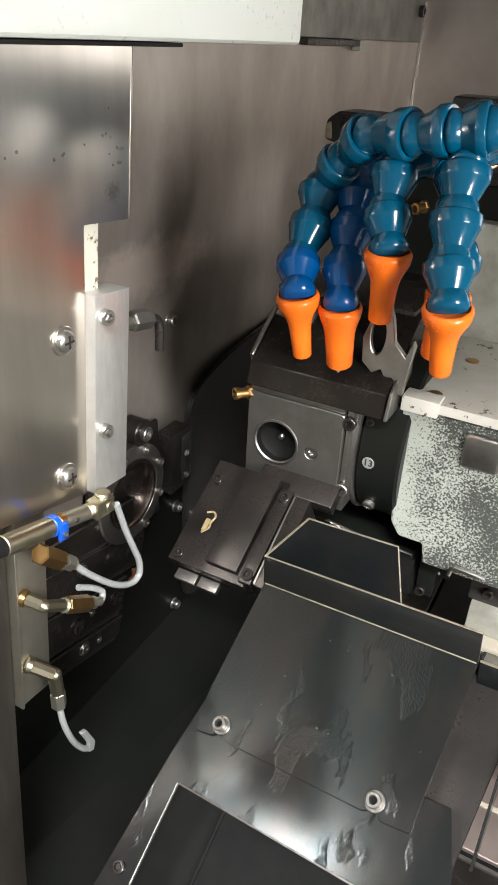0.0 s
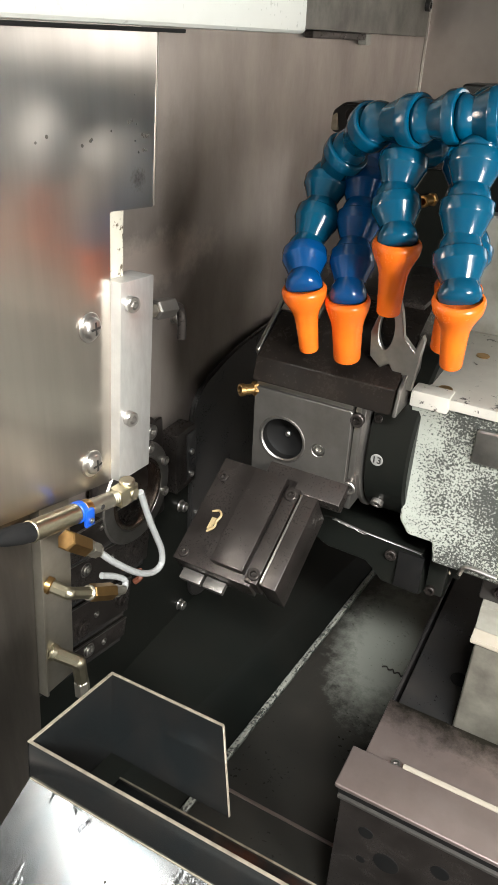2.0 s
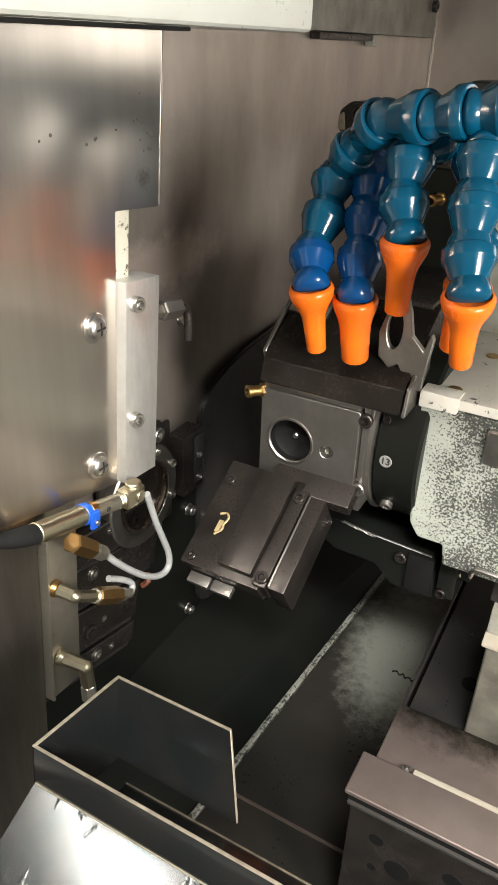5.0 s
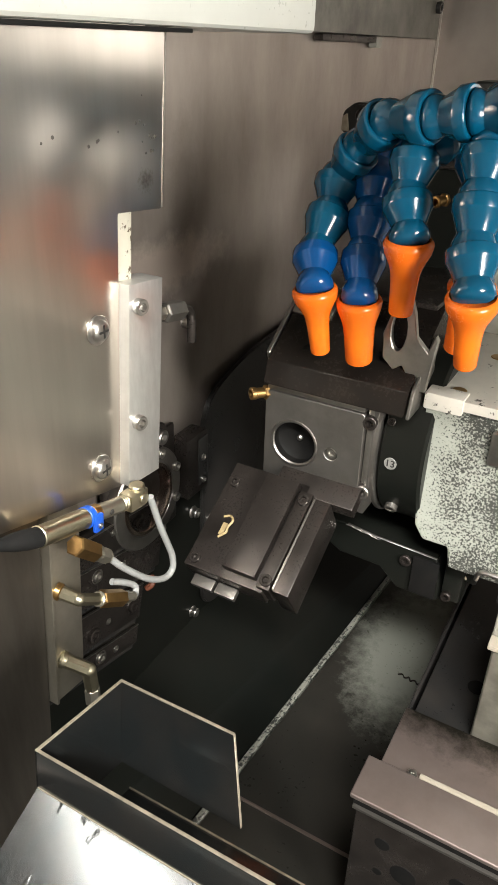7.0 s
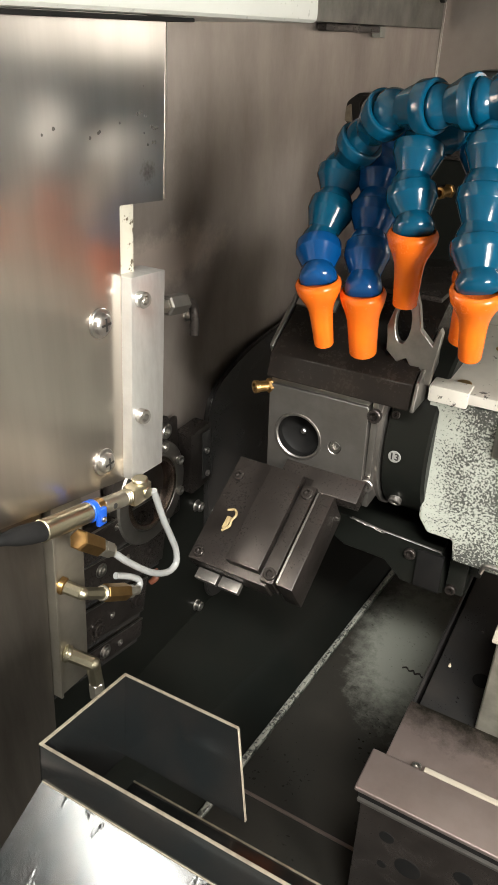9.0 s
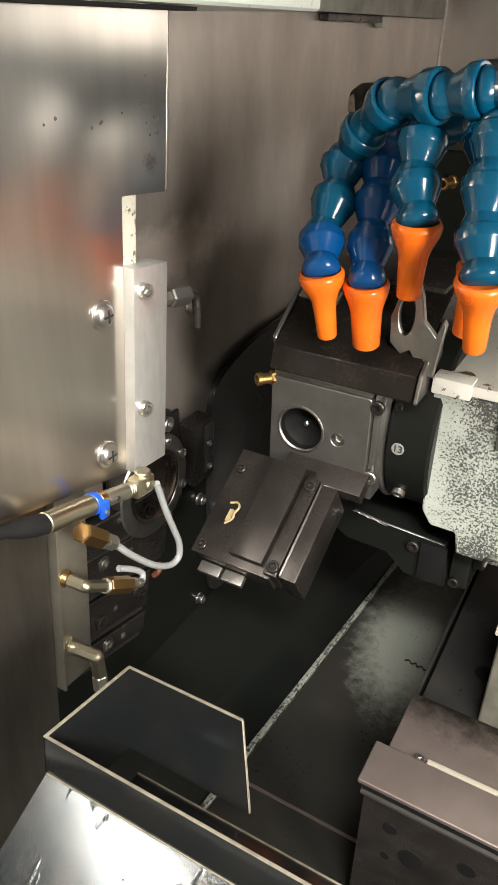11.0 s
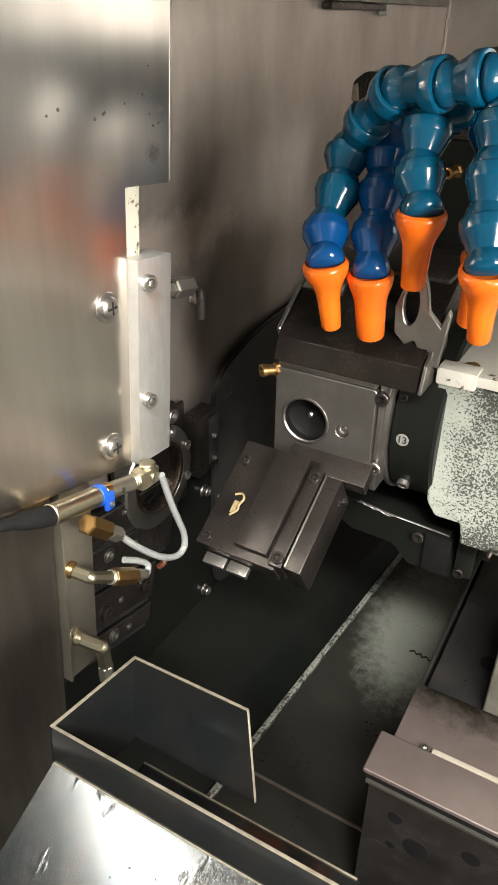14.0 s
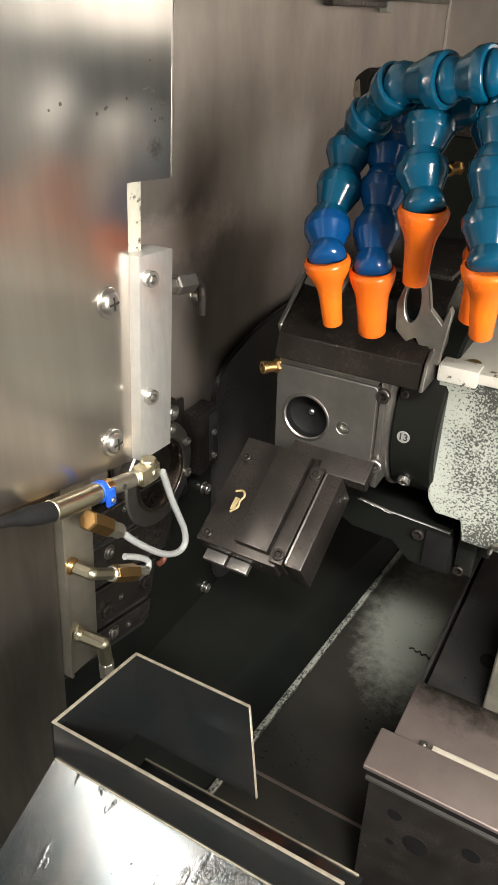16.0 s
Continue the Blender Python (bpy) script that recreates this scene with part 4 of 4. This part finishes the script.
for cx, cy, w in ((0.7, -1.3, 1.2), (-1.33, -0.97, 0.7)):
    cl = thing("ceiling_lamp", (cx, cy, 3.17), "white workshop ceiling lamp in front of the lathe", "lamp", "workshop ceiling lamps")
    part("housing", box(cx - w / 2 - 0.02, cx + w / 2 + 0.02, cy - 0.17, cy + 0.17, 3.16, 3.199, 0.006), WHITE, cl)
    part("diffuser", box(cx - w / 2, cx + w / 2, cy - 0.13, cy + 0.13, 3.145, 3.1595, 0.002), DIFF, cl, "glowing diffuser")

rc = thing("rust_chip", (WX + 0.02, 0.44, 1.003), "small rust-brown chip stuck beside the slide bars", "chip")
part("flake", tube([(WX + 0.006, 0.436, 0.998), (WX + 0.010, 0.440, 1.003), (WX + 0.006, 0.444, 1.008)], 0.003, 8), material("rusty_flake", (0.16, 0.05, 0.025), 0.5, 0.0, (0.08, 0.03, 0.015), 0.6, 300, 1500, 0.02), rc)

# ---------- white casing along the top ----------
wc = thing("white_casing", (-0.3, 0.25, 1.45), "white enamelled casing along the top of the opening", "machine casing")
# unseen front stretch to y = 0 added to block ceiling glare on the catcher
part("body", box(WX + 0.001, -0.246, 0.0, 0.499, 1.4475, 1.575, 0.004, 3), WHITE, wc)
part("under_seal", box(-0.30, -0.252, 0.11, 0.37, 1.4452, 1.447, 0.0006), RUBBER, wc, "black rubber seal")

# ---------- sliding panel with its fittings ----------
LEAN = 5.0
PIV = Vector((-0.262, 0.31, 1.30))
PAN = thing("sliding_panel", (0, 0, 0), "brushed stainless cover panel with fittings, sliding on the headstock", "machine cover")
MP = Matrix.Translation(PIV) @ Matrix.Rotation(radians(-LEAN), 4, "X")


def L(x, y, z):
    """A place on the panel: out of its face, along it, up."""
    return MP @ Vector((x + 0.262, y, z))


MPP = MP @ Matrix(((0, 0, 1, 0), (1, 0, 0, 0), (0, 1, 0, 0), (0, 0, 0, 1)))
sheet = rounded([(-0.17, 0.150), (0.0376, 0.150), (0.0376, 0.0665), (0.0005, 0.0665), (0.0022, -0.0870), (-0.045, -0.0805), (-0.095, -0.0730), (-0.17, -0.060)], 0.0014, 3)
part("cover_sheet", prism(sheet, 0.0025, MPP, 0.0005, segs=2), STAINLESS, PAN)
part("folded_edge", box(0.2602 - 0.262, 0.2625 - 0.262, 0.0369, 0.0378, 0.0672, 0.149, 0.0003, m=MP), STEEL, PAN, "bright folded edge")
for y, z in ((-0.0170, 0.011), (-0.0165, -0.0675)):
    b, t = pan_screw(L(-0.262, y, z), MP.to_3x3() @ Vector((1, 0, 0)))
    sc = part("cross_screw", b, STEEL, PAN, "cross-head screw on a washer")
    part("cross_slot", cross_slot(t, 0.0058, 0.0042), BLACK, sc)
part("mount_strip", box(-0.006, -0.003, 0.0010, 0.0150, 0.030, 0.10, 0.0006, m=MP), chipped("grimy_white_paint", (0.60, 0.57, 0.47), (0.10, 0.07, 0.04), 190, 0.46), PAN, "grimy pale strip behind the sheet")
part("aluminium_block", box(-0.010, 0.0065, 0.0008, 0.0300, -0.0850, 0.0320, 0.0007, 2, m=MP), ALU, PAN, "milled aluminium block")
for y, z in ((0.0035, 0.0222), (0.0037, -0.0440)):
    part("cap_screw", cap_screw(L(-0.2555, y + 0.0042, z - 0.002), MP.to_3x3() @ Vector((1, -0.25, 0)), 0.0044, 0.0048), STEEL, PAN)
el = part("side_elbow", hexrod(L(-0.262, 0.0262, 0.0100), L(-0.262, 0.0400, 0.0090), 0.0042), PLATED, PAN, "plated angle fitting")
part("barrel", hexrod(L(-0.262, 0.0400, 0.0090), L(-0.262, 0.0585, 0.0075), 0.0062), TOOL, el)
part("tip", tube([L(-0.262, 0.0560, 0.0085), L(-0.261, 0.0655, 0.0055), L(-0.260, 0.0672, -0.0020), L(-0.260, 0.0678, -0.0140)], 0.0029, 12), OXIDE, el, "dark angled tip")

# cylinder under the panel
def pipe(points, r, n=8, bm=None):
    """A fitting of straight barrels that meet in mitred knees."""
    ps = [Vector(p) for p in points]
    for p, q in zip(ps, ps[1:]):
        bm = rod(p, q, r, n, r * 0.14, bm)
    for p in ps[1:-1]:
        k = bmesh.new()
        bmesh.ops.create_uvsphere(k, u_segments=14, v_segments=9, radius=r * 1.04, matrix=Matrix.Translation(p))
        bm = join(bm, k)
    return bm


cy = part("cylinder", rod(L(-0.25, -0.0767, -0.0771), L(-0.25, -0.0437, -0.0824), 0.0056, 28, 0.0008), NICKEL, PAN, "nickel-plated air cylinder")
part("end_lip", rod(L(-0.25, -0.0772, -0.0770), L(-0.25, -0.0758, -0.0772), 0.0059, 28, 0.0004), NICKEL, cy)
part("rubber_boot", lathe([(0, 0), (0, 0.0052), (0.008, 0.0053), (0.016, 0.0046), (0.024, 0.0030), (0.040, 0.0022), (0.080, 0.0022), (0.080, 0)], L(-0.25, -0.0762, -0.0772), MP.to_3x3() @ Vector((-0.05, -1, 0.30)), 20), RUBBER, PAN, "black rubber boot")
cb = part("clip", rod(L(-0.25, -0.0440, -0.0824), L(-0.25, -0.0395, -0.0830), 0.0060, 24, 0.0004), BANDBLUE, PAN, "blue plastic clip")
part("clip_tab", box(0.0165, 0.0190, -0.0430, -0.0365, -0.0900, -0.0800, 0.0008, m=MP), BANDBLUE, cb)
part("clip_screw", cap_screw(L(-0.2430, -0.0398, -0.0862), MP.to_3x3() @ Vector((1, 0, 0)), 0.0016, 0.0012), STEEL, cb)
part("rear_sleeve", rod(L(-0.25, -0.0395, -0.0830), L(-0.25, -0.0340, -0.0840), 0.0054, 24, 0.0004), BRASS, PAN, "brass sleeve")
co2 = part("collar", rod(L(-0.25, -0.0340, -0.0840), L(-0.25, -0.0148, -0.0876), 0.0046, 24, 0.0006), PLATED, PAN)
part("port", rod(L(-0.2456, -0.0270, -0.0850), L(-0.2450, -0.0270, -0.0850), 0.0016, 14, 0.0002), BLACK, co2, "small dark port")
for k in range(3):
    part("thread_ring", rod(L(-0.25, -0.0148 + 0.0016 * k, -0.0876 - 0.0003 * k), L(-0.25, -0.0138 + 0.0016 * k, -0.0878 - 0.0003 * k), 0.0047, 20, 0.0004), NICKEL, PAN)
eb = part("elbow", box(0.0072, 0.0168, -0.0100, 0.0058, -0.0945, -0.0838, 0.0016, 2, m=MP), NICKEL, PAN, "yellow plated elbow block")
part("riser", rod(L(-0.25, 0.0008, -0.0850), L(-0.25, 0.0004, -0.0812), 0.0047, 20, 0.0008), NICKEL, eb)
part("boss", rod(L(-0.2455, 0.0012, -0.0893), L(-0.2442, 0.0012, -0.0893), 0.0036, 16, 0.0004), NICKEL, eb)
# upper brass union with the looped hose
un = part("brass_union", hexrod(L(-0.25, -0.0520, -0.0948), L(-0.25, -0.0365, -0.1075), 0.0060), BRASS, PAN, "brass hexagon union")
part("shoulder", rod(L(-0.25, -0.0372, -0.1070), L(-0.25, -0.0340, -0.1096), 0.0050), PLATED, un)
part("nut", hexrod(L(-0.25, -0.0342, -0.1094), L(-0.25, -0.0275, -0.1148), 0.0050), PLATED, un)
part("ferrule", rod(L(-0.25, -0.0276, -0.1147), L(-0.249, -0.0250, -0.1165), 0.0036), PLATED, un)
part("looped_hose", tube([L(-0.249, -0.0280, -0.1140), L(-0.246, -0.0160, -0.1280), L(-0.244, 0.0043, -0.1465), L(-0.244, 0.0215, -0.1562), L(-0.244, 0.0305, -0.1545), L(-0.244, 0.0300, -0.1440), L(-0.244, 0.0240, -0.1310), L(-0.244, 0.0156, -0.1139), L(-0.244, 0.0055, -0.0898)], 0.0021, 14, 10), HOSE, PAN, "looped grey nylon hose")
# lower bar with elbows
part("bar", box(-0.013, -0.006, -0.0520, -0.0285, -0.2130, -0.074, 0.0006, m=MP), PLATED, PAN, "plated steel bar")
part("bar_flange", box(-0.014, -0.004, -0.0542, -0.0524, -0.2130, -0.074, 0.0004, m=MP), PLATED, PAN)
e2 = part("elbow", pipe([L(-0.2685, -0.0490, -0.1330), L(-0.256, -0.0440, -0.1372), L(-0.255, -0.0270, -0.1470)], 0.0038), NICKEL, PAN, "yellow plated elbow")
part("collar", lathe([(0, 0), (0, 0.0050), (0.003, 0.0050), (0.0034, 0.0044), (0.0034, 0)], L(-0.268, -0.0488, -0.1332), MP.to_3x3() @ Vector((1, 0.3, -0.25)), 20), BRASS, e2)
u2 = part("brass_union", hexrod(L(-0.255, -0.0275, -0.1467), L(-0.254, -0.0075, -0.1577), 0.0054), BRASS, PAN, "brass hexagon union")
part("seal_ring", rod(L(-0.255, -0.0292, -0.1457), L(-0.255, -0.0273, -0.1468), 0.0047), PLATED, u2)
part("nut", hexrod(L(-0.254, -0.0077, -0.1576), L(-0.254, -0.0010, -0.1612), 0.0040), PLATED, u2)
part("ferrule", rod(L(-0.254, -0.0012, -0.1610), L(-0.254, 0.0034, -0.1633), 0.0030), PLATED, u2)
part("hose_stub", tube([L(-0.254, 0.0020, -0.1627), L(-0.256, 0.0075, -0.1650), L(-0.258, 0.0100, -0.1615), L(-0.260, 0.0025, -0.1550), L(-0.262, -0.0080, -0.1490)], 0.0021, 12), HOSE, u2, "short grey hose")
e3 = part("elbow", pipe([L(-0.2685, -0.0490, -0.1815), L(-0.256, -0.0375, -0.1930), L(-0.256, -0.0350, -0.2110)], 0.0043), NICKEL, PAN, "yellow plated elbow")
part("collar", lathe([(0, 0), (0, 0.0053), (0.003, 0.0053), (0.0034, 0.0048), (0.0034, 0)], L(-0.268, -0.0485, -0.1820), MP.to_3x3() @ Vector((1, 0.8, -0.8)), 20), NICKEL, e3)
part("barrel", hexrod(L(-0.256, -0.0353, -0.2085), L(-0.256, -0.0341, -0.2215), 0.0048), PLATED, e3)
part("hose_tail", tube([L(-0.256, -0.0343, -0.2200), L(-0.256, -0.0305, -0.2400), L(-0.256, -0.0225, -0.2620), L(-0.256, -0.0135, -0.2775), L(-0.256, -0.0060, -0.2850)], 0.0021, 12), HOSE, e3, "cut grey hose end")
part("tail_clip", prism(rounded([(-0.0160, -0.2610), (-0.0105, -0.2625), (-0.0015, -0.2810), (-0.0030, -0.2880), (-0.0080, -0.2860), (-0.0082, -0.2770)], 0.0008, 2), 0.003, Matrix.Translation((0.008, 0, 0)) @ MPP, 0.0005), HOSE, e3, "torn grey hose end")
drops = None
rnd = random.Random(4)
for y, z, k in ((0.024, 0.100, 9), (-0.010, 0.100, 4), (0.020, 0.108, 3), (0.022, 0.122, 1), (-0.045, 0.098, 2)):
    for _ in range(k):
        r = rnd.uniform(0.0004, 0.0009)
        at = L(-0.262, y + rnd.gauss(0, 0.0055), z + rnd.gauss(0, 0.003))
        drops = lathe([(0, r), (r * 0.35, r * 0.8), (r * 0.55, 0)], at, MP.to_3x3() @ Vector((1, 0, 0)), 10, drops, False)
part("oil_drops", drops, DROP, PAN, "clear oil drops", "stuff")
dark = rounded([(-0.17, -0.062), (-0.0545, -0.062), (-0.0545, -0.40), (-0.17, -0.40)], 0.004, 3)
part("skirt", prism(dark, 0.003, Matrix.Translation((-0.010, 0, 0)) @ MPP, 0.0005), material("dim_oiled_sheet", (0.15, 0.135, 0.115), 0.34, 0.85, (0.06, 0.052, 0.045), 0.7, 12, 300, 0.004, (1, 3, 0.5)), PAN, "dark lower skirt sheet")

# ---------- parts catcher tray ----------
W, L1, L2, HF, FYO, AN = 0.0628, 0.0742, 0.1543, 0.0218, 0.0022, 0.6256
SIZE = 0.86
TR = thing("parts_catcher", (0, 0, 0), "blued sheet steel parts catcher with a box and deflector plate", "parts catcher")
T0 = 0.0013
Q = Vector((0, -math.cos(AN), -math.sin(AN)))
NQ = Vector((0, -math.sin(AN), math.cos(AN)))
FL = Vector((0, FYO, -HF))
MYZ = Matrix(((0, 0, 1, 0), (1, 0, 0, 0), (0, 1, 0, 0), (0, 0, 0, 1)))
MXZ = Matrix(((1, 0, 0, 0), (0, 0, -1, 0), (0, 1, 0, 0), (0, 0, 0, 1)))
MQ = Matrix.Translation(FL) @ Matrix((Vector((1, 0, 0)), -Q, NQ)).transposed().to_4x4()
part("front_flange", box(0, L2, 0, T0 + 0.0008, -HF - 0.001, 0, 0.0003), BLUED, TR)
part("rim", box(0, L2, 0.0, T0 + 0.0003, 0.0, 0.0004, 0.0001), EDGE, TR, "bright cut rim")
part("left_side", prism([(0, 0), (W, 0), (W, -0.056), (0.012, -0.056), (0, -HF)], T0, Matrix.Translation((T0, 0, 0)) @ MYZ, 0.0002), BLUED, TR)
part("left_rim", box(-0.0001, T0 + 0.0004, 0, W, 0.0, 0.0005, 0.0001), EDGE, TR, "bright cut rim")
part("back_side", prism([(0, 0), (L1, 0), (L1 + 0.0079, -0.058), (0, -0.056)], T0, Matrix.Translation((0, W, 0)) @ MXZ, 0.0002), BLUED, TR)
part("back_rim", box(0, L1, W - 0.0002, W + T0 + 0.0002, 0.0, 0.0005, 0.0001), EDGE, TR, "bright cut rim")
part("back_end", prism([(L1 - 0.0002, 0), (L1 + 0.0004, 0), (L1 + 0.0082, -0.0575), (L1 + 0.0076, -0.0575)], T0 + 0.0002, Matrix.Translation((0, W - 0.0001, 0)) @ MXZ, 0.0001), EDGE, TR, "bright cut end")
part("inner_shelf", box(0.024, L2 - 0.004, 0.0135, 0.0424, -0.0465, -0.0452, 0.0003), BLUED, TR, "dark inner shelf")
part("inner_ledge", box(0.024, L2 - 0.006, 0.0418, 0.0426, -0.0462, -0.0444, 0.0003), EDGE, TR, "bright worn ledge")
part("inner_flange", prism([(0, 0), (L2, 0), (L2, -0.03), (0, -0.05)], T0, Matrix.Translation((0, 0.0105, -HF - 0.002)) @ MXZ, 0.0002), BLUED, TR)
deflect = rounded([(0, 0.001), (L2, 0.001), (0.1495, -0.1060), (0.1325, -0.1075), (0.1290, -0.1050), (0.1235, -0.1048), (0.1205, -0.1068), (0.0260, -0.1083), (0.0215, -0.1060), (0.0165, -0.1062), (0.0145, -0.1088), (0.0018, -0.1102), (-0.0015, -0.0850)], 0.002, 3)
part("deflector_plate", prism(deflect, T0, MQ, 0.0003), BLUED_WET, TR)
part("bend_line", box(0.001, L2 - 0.001, -0.0004, 0.0006, -HF - 0.0008, -HF + 0.0002, 0.0003), EDGE, TR, "bright worn bend")
for x, l in ((0.0182, 0.1003), (0.1259, 0.0990)):
    b1 = part("washer", rod(MQ @ Vector((x, -l, 0)), MQ @ Vector((x, -l, 0.0012)), 0.0062, 24, 0.0003), TOOL, TR)
    part("cap_screw", cap_screw(MQ @ Vector((x, -l, 0.0012)), NQ, 0.0047, 0.0050), TOOL, b1)
    part("socket", rod(MQ @ Vector((x, -l, 0.0026)), MQ @ Vector((x, -l, 0.0034)), 0.0026, 6, 0.0001), HOLE, b1, "dark hexagon socket")
brk = rounded([(-0.002, -0.088), (0.1523, -0.0845), (0.1658, -0.0835), (0.1860, -0.1430), (0.0065, -0.1430), (0.0085, -0.3000), (-0.0215, -0.3000), (-0.0075, -0.1300)], 0.002, 3)
MB = Matrix.Translation(NQ * -0.0022) @ MQ
part("bracket_plate", prism(brk, 0.002, MB, 0.0004), BLUED_WET, TR, "dark bracket plate under the deflector with a bent arm")
part("bracket_edge", box(0.0070, 0.1850, -0.1436, -0.1426, -0.0022, 0.0004, 0.0002, m=MB), TOOL, TR, "bright cut edge")
part("arm_edge", prism([(0.0062, -0.1436), (0.0070, -0.1436), (0.0088, -0.299), (0.0080, -0.299)], 0.0024, Matrix.Translation(NQ * 0.0003) @ MB, 0.0001), TOOL, TR, "bright cut edge")
# near-black sheet and web, added to stand for the shade under the bracket
part("dark_sheet", prism([(0.002, -0.100), (0.160, -0.100), (0.160, -0.250), (-0.030, -0.250), (-0.012, -0.160)], 0.0015, Matrix.Translation(NQ * -0.032) @ MB, 0.0003), HOLE, TR, "black sheet added for the dark under the bracket")
part("dark_web", prism([(0.030, -0.110), (0.032, -0.110), (0.032, -0.240), (0.030, -0.240)], 0.022, Matrix.Translation(NQ * -0.030) @ MB, 0.0003), HOLE, TR)
part("arm_screw", cap_screw(MB @ Vector((-0.0041, -0.2006, 0)), NQ, 0.0042, 0.002), OXIDE, TR)
part("side_floor", prism([(L2 - 0.012, -0.004), (L2 + 0.029, -0.004), (L2 + 0.020, -0.112), (L2 - 0.016, -0.112)], T0, Matrix.Translation(NQ * -0.016) @ MQ, 0.0003), OXIDE, TR, "brown-black side channel floor")
part("side_back", box(L2, L2 + 0.030, FYO + 0.002, FYO + 0.0035, -HF - 0.024, -HF - 0.002, 0.0003), BLUED, TR)
part("side_back_rim", box(L2, L2 + 0.030, FYO + 0.0018, FYO + 0.0037, -HF - 0.002, -HF - 0.0013, 0.0002), EDGE, TR, "bright cut rim")
MS = Matrix.Translation(FL + Vector((L2 + 0.030, 0, 0))) @ Matrix((-Q, NQ, Vector((1, 0, 0)))).transposed().to_4x4()
part("side_wall", prism([(0, -0.018), (0, 0.0), (-0.040, -0.003), (-0.108, -0.012), (-0.108, -0.018)], T0, MS, 0.0003), BLUED, TR)
part("side_wall_rim", prism([(0, 0.0), (0, 0.0007), (-0.040, -0.0023), (-0.108, -0.0113), (-0.108, -0.0120), (-0.040, -0.0030)], T0 + 0.0003, MS, 0.0001), BLUED, TR)
wet = None
for _ in range(26):
    x, y, r = rnd.uniform(0.03, L2 - 0.012), rnd.uniform(-0.095, -0.02), rnd.uniform(0.0003, 0.0007)
    wet = lathe([(0, r), (r * 0.4, r * 0.8), (r * 0.6, 0)], MQ @ Vector((x, y, 0)), NQ, 8, wet, False)
part("oil_drops", wet, DROP, TR, "clear oil drops", "stuff")


# ---------- coolant drops ----------
def coolant_drop(label):
    t = thing("coolant_drop", (0, 0, 0), label, "drop", "falling coolant drops")
    part("bead", lathe([(-0.0022, 0), (-0.0019, 0.0008), (-0.0009, 0.0014), (0.0003, 0.0012), (0.0016, 0.0006), (0.0032, 0)], (0, 0, 0), (0, 0, 1), 14), OIL, t)
    return t


OIL = material("wet_coolant", (0.32, 0.27, 0.19), 0.06, 0.0, (0.5, 0.46, 0.4), 0.3, 300, 900, 0.0, coat=1.0, rough_var=0.02)
DROPS = [coolant_drop("amber coolant drop falling from an orange nozzle"), coolant_drop("amber coolant drop falling from a high nozzle"), coolant_drop("amber coolant drop falling under the housing")]


# ---------- what moves ----------
def motions():
    a = Matrix(((0.9915, 0.0913, -0.0927), (-0.0852, 0.9940, 0.0678), (0.0984, -0.0593, 0.9934))).to_quaternion()
    b = Matrix(((0.9984, 0.0239, -0.0505), (-0.0156, 0.9873, 0.1585), (0.0536, -0.1574, 0.9861))).to_quaternion()
    p, q = Vector((-0.1681, 0.3317, 1.1786)), Vector((-0.1964, 0.1615, 1.1827))
    TR.scale = (SIZE, SIZE, SIZE)
    rows = []
    for t, k in ((0.0, 0.0), (0.6, 0.0), (0.7, 0.05), (0.8, 0.145), (0.9, 0.256), (1.0, 0.372), (1.1, 0.488), (1.2, 0.592), (1.3, 0.690), (1.4, 0.765), (1.5, 0.830), (1.6, 0.905), (1.7, 0.970), (1.8, 1.0), (16.0, 1.0)):
        rows.append((t, Matrix.Translation(p.lerp(q, k)) @ a.slerp(b, k).to_matrix().to_4x4()))
    walk(TR, rows)
    slide = [(t, pose(*(Vector((-0.0034, -0.0151, 0.0002)) * k))) for t, k in ((0.0, 1.0), (0.1, 0.58), (0.2, 0.13), (0.3, 0.0), (16.0, 0.0))]
    walk(PAN, slide)
    # each drop: hidden in its outlet, swelling, then falling into the trough
    for drop, (x, y, z), inside, out, fall, floor in ((DROPS[0], (-0.1663, 0.4190, 1.2705), 0.0, 0.0, 0.37, 0.70), (DROPS[1], (-0.1402, 0.4065, 1.3095), 14.0, 14.25, 14.46, 0.70), (DROPS[2], (-0.0850, 0.475, 1.0900), 8.5, 8.8, 8.87, 0.70)):
        rows = [(0.0, pose(x, y, z if out == 0.0 else z + 0.010))]
        if out:
            rows += [(inside, pose(x, y, z + 0.010)), (out, pose(x, y, z))]
        rows.append((fall, pose(x, y, z)))
        k = 1
        while z - 4.9 * (k / 30) ** 2 > floor:
            rows.append((fall + k / 30, pose(x, y, z - 4.9 * (k / 30) ** 2)))
            k += 1
        rows += [(fall + k / 30, pose(x, y, floor)), (16.0, pose(x, y, floor))]
        walk(drop, rows)


motions()
